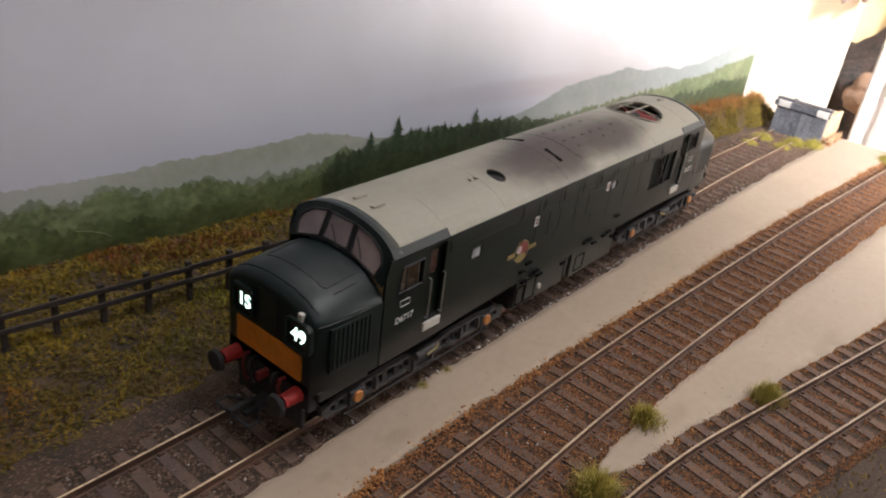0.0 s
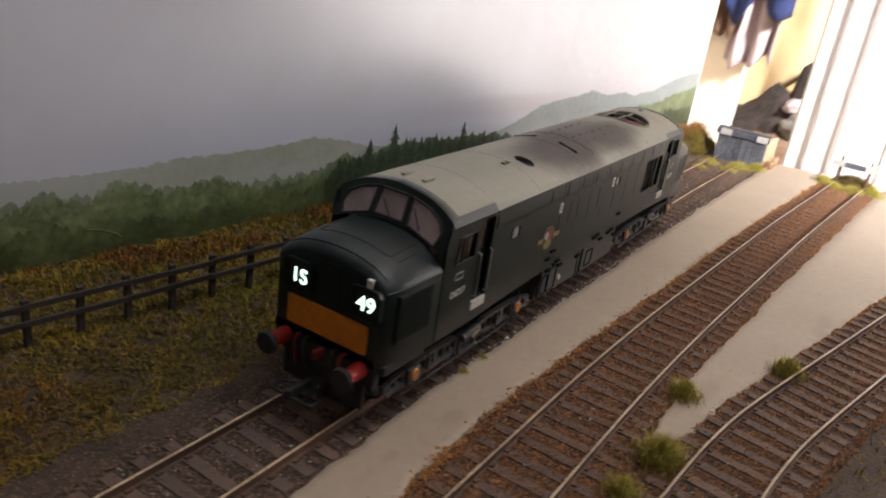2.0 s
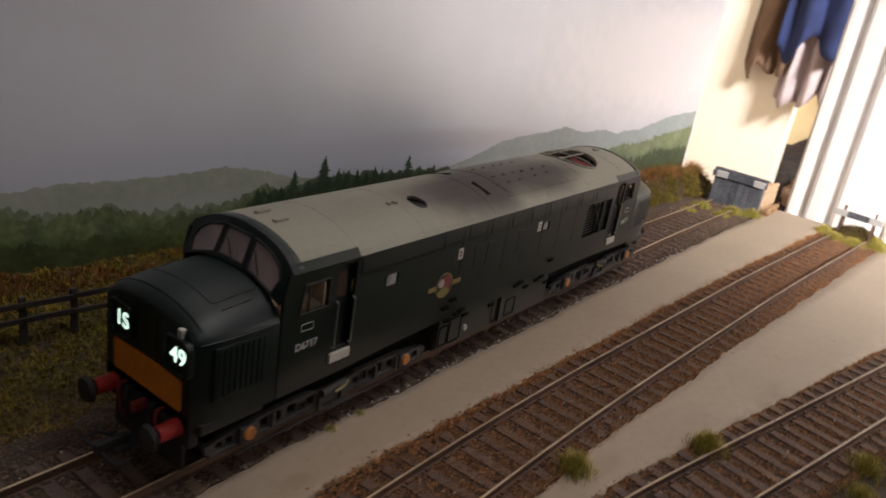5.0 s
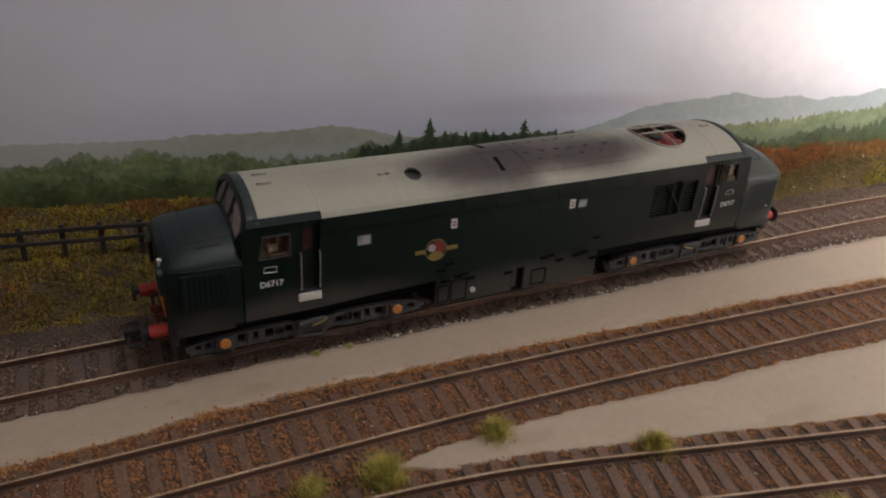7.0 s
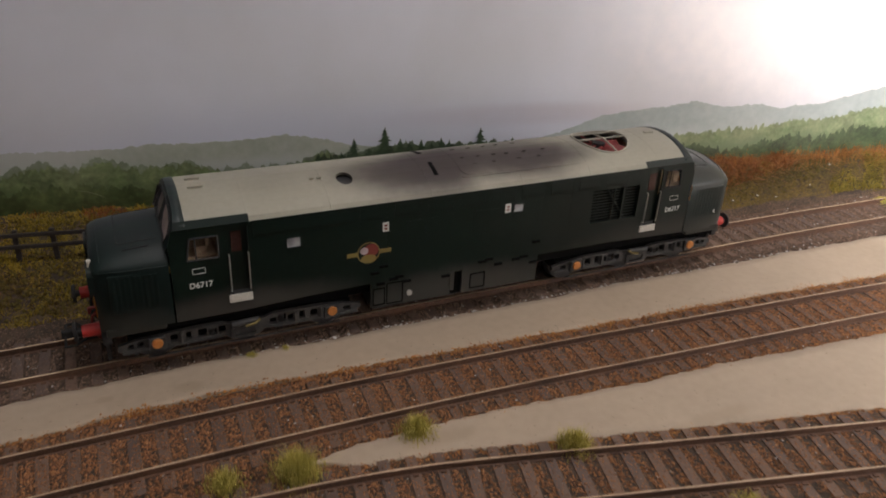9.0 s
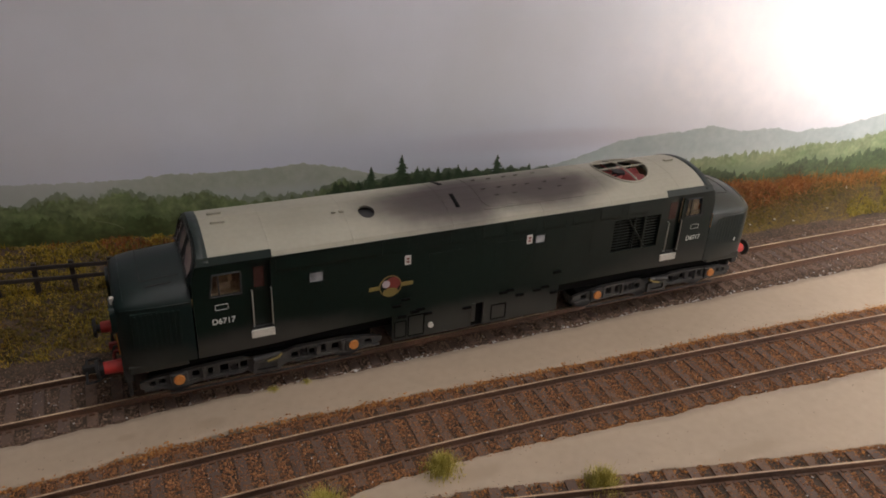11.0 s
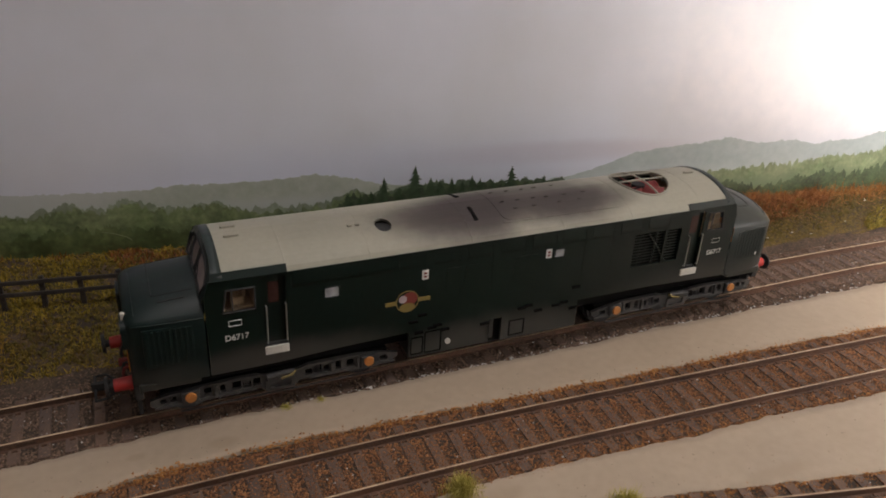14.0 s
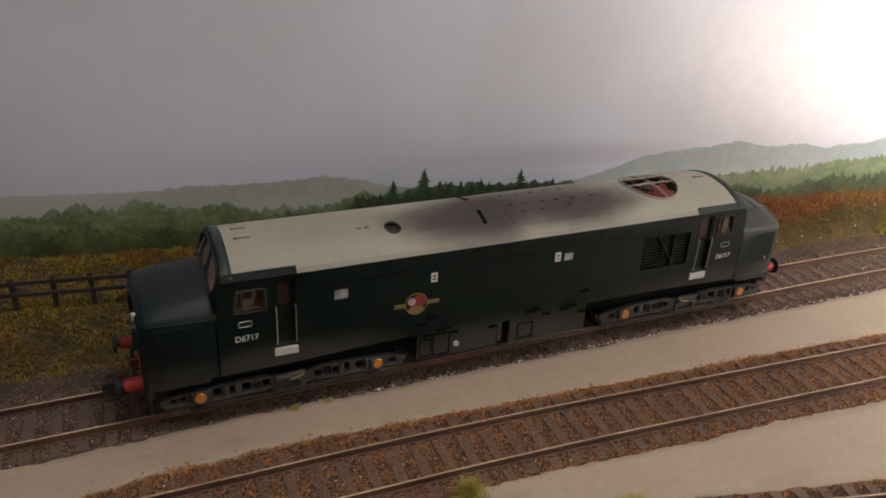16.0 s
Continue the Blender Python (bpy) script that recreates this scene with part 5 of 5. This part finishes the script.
end(1, False)


def bogie(px, mirror):
    # core block in near-black: painted shade behind the frame holes
    bg = part("bogie", box((px - 35, -14.6, 9.9), (px + 34, 14.6, 14.0), 0.5), VOID, loco, "grimy six-wheel bogie, its core painted black as shade")
    for s in (-1, 1):
        put = lambda u, v, w, s=s: Vector((px + u * mirror, s * (16.2 - w), v))
        outer = [(-38, 10.6), (-36, 9.6), (-20, 9.4), (-7, 9.6), (-5.6, 8.2), (3.6, 8.2), (5, 9.6), (20, 9.4), (34, 9.6), (37, 11.0), (37, 12.4), (31, 13.6), (24, 14.5), (8, 14.6), (5.2, 13.6), (-5.8, 13.6), (-8, 14.4), (-14, 14.6), (-22, 14.2), (-33, 13.4), (-38, 12.4)]
        holes = [rect(a, b, c, d, 0.4, 2) for a, b, c, d in ((-35.4, -33.6, 10.9, 12.4), (-32.8, -30.8, 10.8, 12.7), (-23.2, -21.0, 10.8, 13.4), (-18.6, -17.0, 10.7, 13.4), (-15.2, -12.4, 10.7, 13.6), (-12.0, -9.4, 10.7, 12.9), (-9.0, -6.7, 10.7, 13.4), (6.8, 9.2, 10.7, 12.9), (9.6, 12.2, 10.7, 13.7), (12.6, 14.6, 10.7, 13.0), (16.4, 18.2, 10.7, 13.7), (20.0, 22.6, 10.7, 13.4), (31.0, 33.6, 10.6, 12.4))]
        fr = part("side_frame", plate(outer, holes, 1.3, put), BOGIE, bg, "cast grimy grey bogie side frame")
        for u0, u1, v0, v1 in ((-37, -8, 9.3, 10.3), (8, 36, 9.3, 10.3), (-20, -8, 13.8, 14.4), (8, 24, 13.9, 14.5)):
            a, b = put(u0, v0, -0.35), put(u1, v1, 0.1)
            part("flange", box([min(p) for p in zip(a, b)], [max(p) for p in zip(a, b)], 0.15), BOGIE, fr)
        for u in (-25, -19.8, 15.2, 23.6):
            a, b = put(u - 0.5, 10.0, -0.9), put(u + 0.5, 13.8, 0.2)
            part("hanger", box([min(p) for p in zip(a, b)], [max(p) for p in zip(a, b)], 0.2), BOGIE, fr)
        cyl_a, cyl_b = put(-5.0, 13.4, -0.9), put(3.2, 14.2, -0.9)
        part("brake_cylinder", cyl(cyl_a, cyl_b, 1.1, 0.8, 14), BOGIE, fr)
        part("ochre_lever", add_bar(bmesh.new(), [put(-1.0, 12.6, -1.6), put(2.2, 13.4, -1.8), put(3.6, 14.4, -1.4)], 0.42, 6), CREAM, fr, "ochre brake lever")
        part("spring_plank", plate(rect(-5.4, 3.4, 8.3, 12.2, 0.3), [rect(-4.2, 2.2, 9.2, 11.4, 0.3)], 0.9, lambda u, v, w, s=s: Vector((px + u * mirror, s * (17.0 - w), v))), BOGIE, fr)
        for u in (-27, 27):
            part("axle_box", box((px + u - 2.5, s * 16.6 - 0.7, 9.4), (px + u + 2.5, s * 16.6 + 0.7, 13.9), 0.4), BOGIE, bg, "black axle box")
            c = Vector((px + u, s * 17.0, 12.0))
            part("axle_cap", cyl(c, c + Vector((0, s * 0.85, 0)), 1.75, 1.5, 18), AXLE, bg, "orange roller-bearing cap")
        for u in (-15.8, -10.8, 10.8, 18.8):
            bm = bmesh.new()
            for k in range(4):
                add_cyl(bm, (px + u, s * 15.2, 10.4 + k * 0.9), (px + u, s * 15.2, 10.8 + k * 0.9), 0.9, None, 10)
            part("coil_spring", bm, BLACK, bg)
        part("brake_rod", add_bar(bmesh.new(), [(px - 30, s * 15.6, 6.6), (px + 30, s * 15.6, 6.6)], 0.35, 6), BLACK, bg)
        part("sand_pipe", add_bar(bmesh.new(), [(px - 32 * mirror, s * 15, 12), (px - 33.5 * mirror, s * 12, 6), (px - 33 * mirror, s * 9, 4)], 0.35, 6), BLACK, bg)
        for u in (-27, 0, 27):
            wh = cyl((px + u, s * 7.6, 10.2), (px + u, s * 9.7, 10.2), 7.45, None, 28)
            add_cyl(wh, (px + u, s * 7.1, 10.2), (px + u, s * 7.7, 10.2), 8.1, None, 28)
            part("wheel", wh, BLACK, bg, "dark steel wheel")
    for u in (-27, 0, 27):
        part("axle", cyl((px + u, -8, 10.2), (px + u, 8, 10.2), 1.2, None, 10), BLACK, bg)


bogie(-74.3, 1)
bogie(74.3, -1)
# near-black colour here paints the shade between body and bogies
part("underframe", box((-112, -13.5, 14.2), (112, 13.5, 18.4), 0.5), VOID, loco, "underframe painted near-black as the shade under the body")
part("tank", box((-33, -15.8, 8.4), (28, 15.8, 18), 1.0), BLACK, loco, "black fuel tank between the bogies")

# ---- the room ----
def wall(name, a, b, m, label, bev=0.0):
    bm = box([v * 1000 for v in a], [v * 1000 for v in b], bev)
    return tagged(link(name, bm, m), label, "wall", kind="structure")


wall("wall_north", (-1.8, 0.16, -0.95), (0.30, 0.26, 1.6), WALL, "plain painted wall behind the backdrop")
wall("wall_west", (-1.9, -2.0, -0.95), (-1.8, 0.26, 1.6), WALL, "plain painted wall of the railway room")
wall("wall_south", (-1.9, -2.1, -0.95), (4.4, -2.0, 1.6), WALL, "plain painted wall of the railway room")
wall("wall_east", (0.372, -2.0, -0.95), (0.46, -0.0315, 1.6), PAINT, "white painted wall beside the doorway")
wall("wall_far", (3.3, 0.60, -0.95), (3.4, 1.9, 1.6), WALL, "pale wall across the next room")
wall("wall_alcove", (4.2, -2.0, -0.95), (4.3, 1.9, 1.6), BEIGE, "warm beige wall of the alcove")
wall("wall_beyond", (0.2, 1.8, -0.95), (4.4, 1.9, 1.6), WALL, "plain wall of the next room")
wall("wall_jamb", (0.20, 0.26, -0.95), (0.30, 1.8, 1.6), WALL, "plain wall of the next room")
tagged(link("floor", box((-1900, -2100, -1000), (4400, 1900, -950)), CARPET), "brown-grey carpeted floor", "floor", kind="structure")
tagged(link("ceiling", box((-1900, -2100, 1600), (4400, 1900, 1680)), WALL), "plain white ceiling", "ceiling", kind="structure")
# moulded door frame in front of the layout's end
PROF = [(-28.5, 372), (-28.5, 346), (-30, 344.5), (-33, 344.5), (-34.2, 346), (-35, 349), (-40, 350), (-41.2, 347), (-42.5, 345), (-48.5, 345), (-50, 347.5), (-51.5, 350.5), (-56, 350.5), (-57.5, 348), (-59, 346), (-78, 346), (-79.5, 348), (-80, 356), (-88, 357), (-90, 354), (-220, 354), (-220, 372)]
bm = loft([[(x, y, z) for y, x in PROF] for z in (-950, 1600)], closed=True, caps=True)
tagged(link("door_frame", bm, PAINT), "white moulded door architrave", "door frame", kind="structure")


def drape(name, y0, y1, z0, z1, x, folds, depth, m, label, parent=None, ragged=0.0, seed=1, slope=0.0):
    """A hanging cloth with folds and a wavy hem, in metres."""
    nu, nv = 40, 24
    rings = []
    for j in range(nv + 1):
        v = j / nv
        row = []
        for i in range(nu + 1):
            u = i / nu
            zz = z1 + (z0 - slope * u + ragged * noise.noise(Vector((u * 3.1, seed, 0))) - z1) * v
            w = depth * (0.4 + v * 0.6) * (math.sin(u * folds * 6.28 + seed) + 0.7 * noise.noise(Vector((u * 5, v * 3, seed))))
            row.append(((x + w) * 1000, (y0 + (y1 - y0) * u + 0.02 * noise.noise(Vector((u * 4, v * 4, seed + 9)))) * 1000, zz * 1000))
        rings.append(row)
    bm = loft(rings)
    ob = link(name, bm, m, parent, "" , smooth=True)
    s = ob.modifiers.new("thickness", "SOLIDIFY")
    s.thickness = 0.004
    return tagged(ob, label) if parent else ob


def garment(name, y0, y1, z0, z1, x, folds, m, label, seed, ragged):
    ob = drape(name, y0, y1, z0, z1, x, folds, 0.025, m, label, None, ragged, seed)
    return tagged(ob, label, "clothes", "clothes hung beside the alcove")


# this first, brown drape is added in place of the clothes' shadow on the wall
garment("hanging_garment", 0.66, 0.84, -0.08, 0.75, 3.25, 1.6, CLOTHSHADE, "brown cloth added as the clothes' shadow on the wall", 11, 0.16)
garment("hanging_garment", 0.45, 0.71, 0.02, 0.75, 3.18, 2.2, BLUE, "dark blue garment hanging against the wall", 2, 0.16)
garment("hanging_garment", 0.48, 0.68, -0.19, 0.70, 3.235, 2.6, LILAC, "pale lilac garment hanging below a blue one", 5, 0.10)
drape_bag = drape("beige_cover", 0.28, 0.72, -0.12, 0.45, 3.75, 1.3, 0.03, FABRIC, "", None, 0.05, 8, 0.42)
tagged(drape_bag, "loose beige cloth cover draped over a heap", "cloth")


def heap(name, c, r, m, label, seed):
    bm = bmesh.new()
    bmesh.ops.create_icosphere(bm, subdivisions=4, radius=1)
    for v in bm.verts:
        k = 1 + 0.35 * noise.noise(v.co * 1.7 + Vector((seed, 0, 0))) + 0.15 * noise.noise(v.co * 4.5 + Vector((0, seed, 0))) + 0.12 * abs(noise.noise(v.co * 9.0 + Vector((seed, seed, 0))))
        v.co = Vector((c[0] + v.co.x * r[0] * k, c[1] + v.co.y * r[1] * k, c[2] + v.co.z * r[2] * k)) * 1000
    return tagged(link(name, bm, m, smooth=True), label, "clothes heap", "heap of clothes in the alcove")


heap("crumpled_coat", (3.62, 0.42, -0.66), (0.20, 0.26, 0.30), DARKCLOTH, "heap of dark crumpled clothes on the floor", 1)
heap("crumpled_coat", (3.44, 0.30, -0.44), (0.07, 0.10, 0.07), GREYCLOTH, "grey crumpled cloth on the dark heap", 9)
heap("crumpled_coat", (3.40, 0.42, -0.58), (0.07, 0.12, 0.09), CLOTHSHADE, "brown crumpled cloth on the dark heap", 13)
heap("crumpled_coat", (3.66, 0.24, -0.52), (0.2, 0.2, 0.36), DARKCLOTH, "dark crumpled coat heaped in the alcove", 4)
heap("crumpled_coat", (3.50, 0.36, -0.36), (0.05, 0.06, 0.035), LILAC, "small pale crumpled cloth on the dark heap", 6)
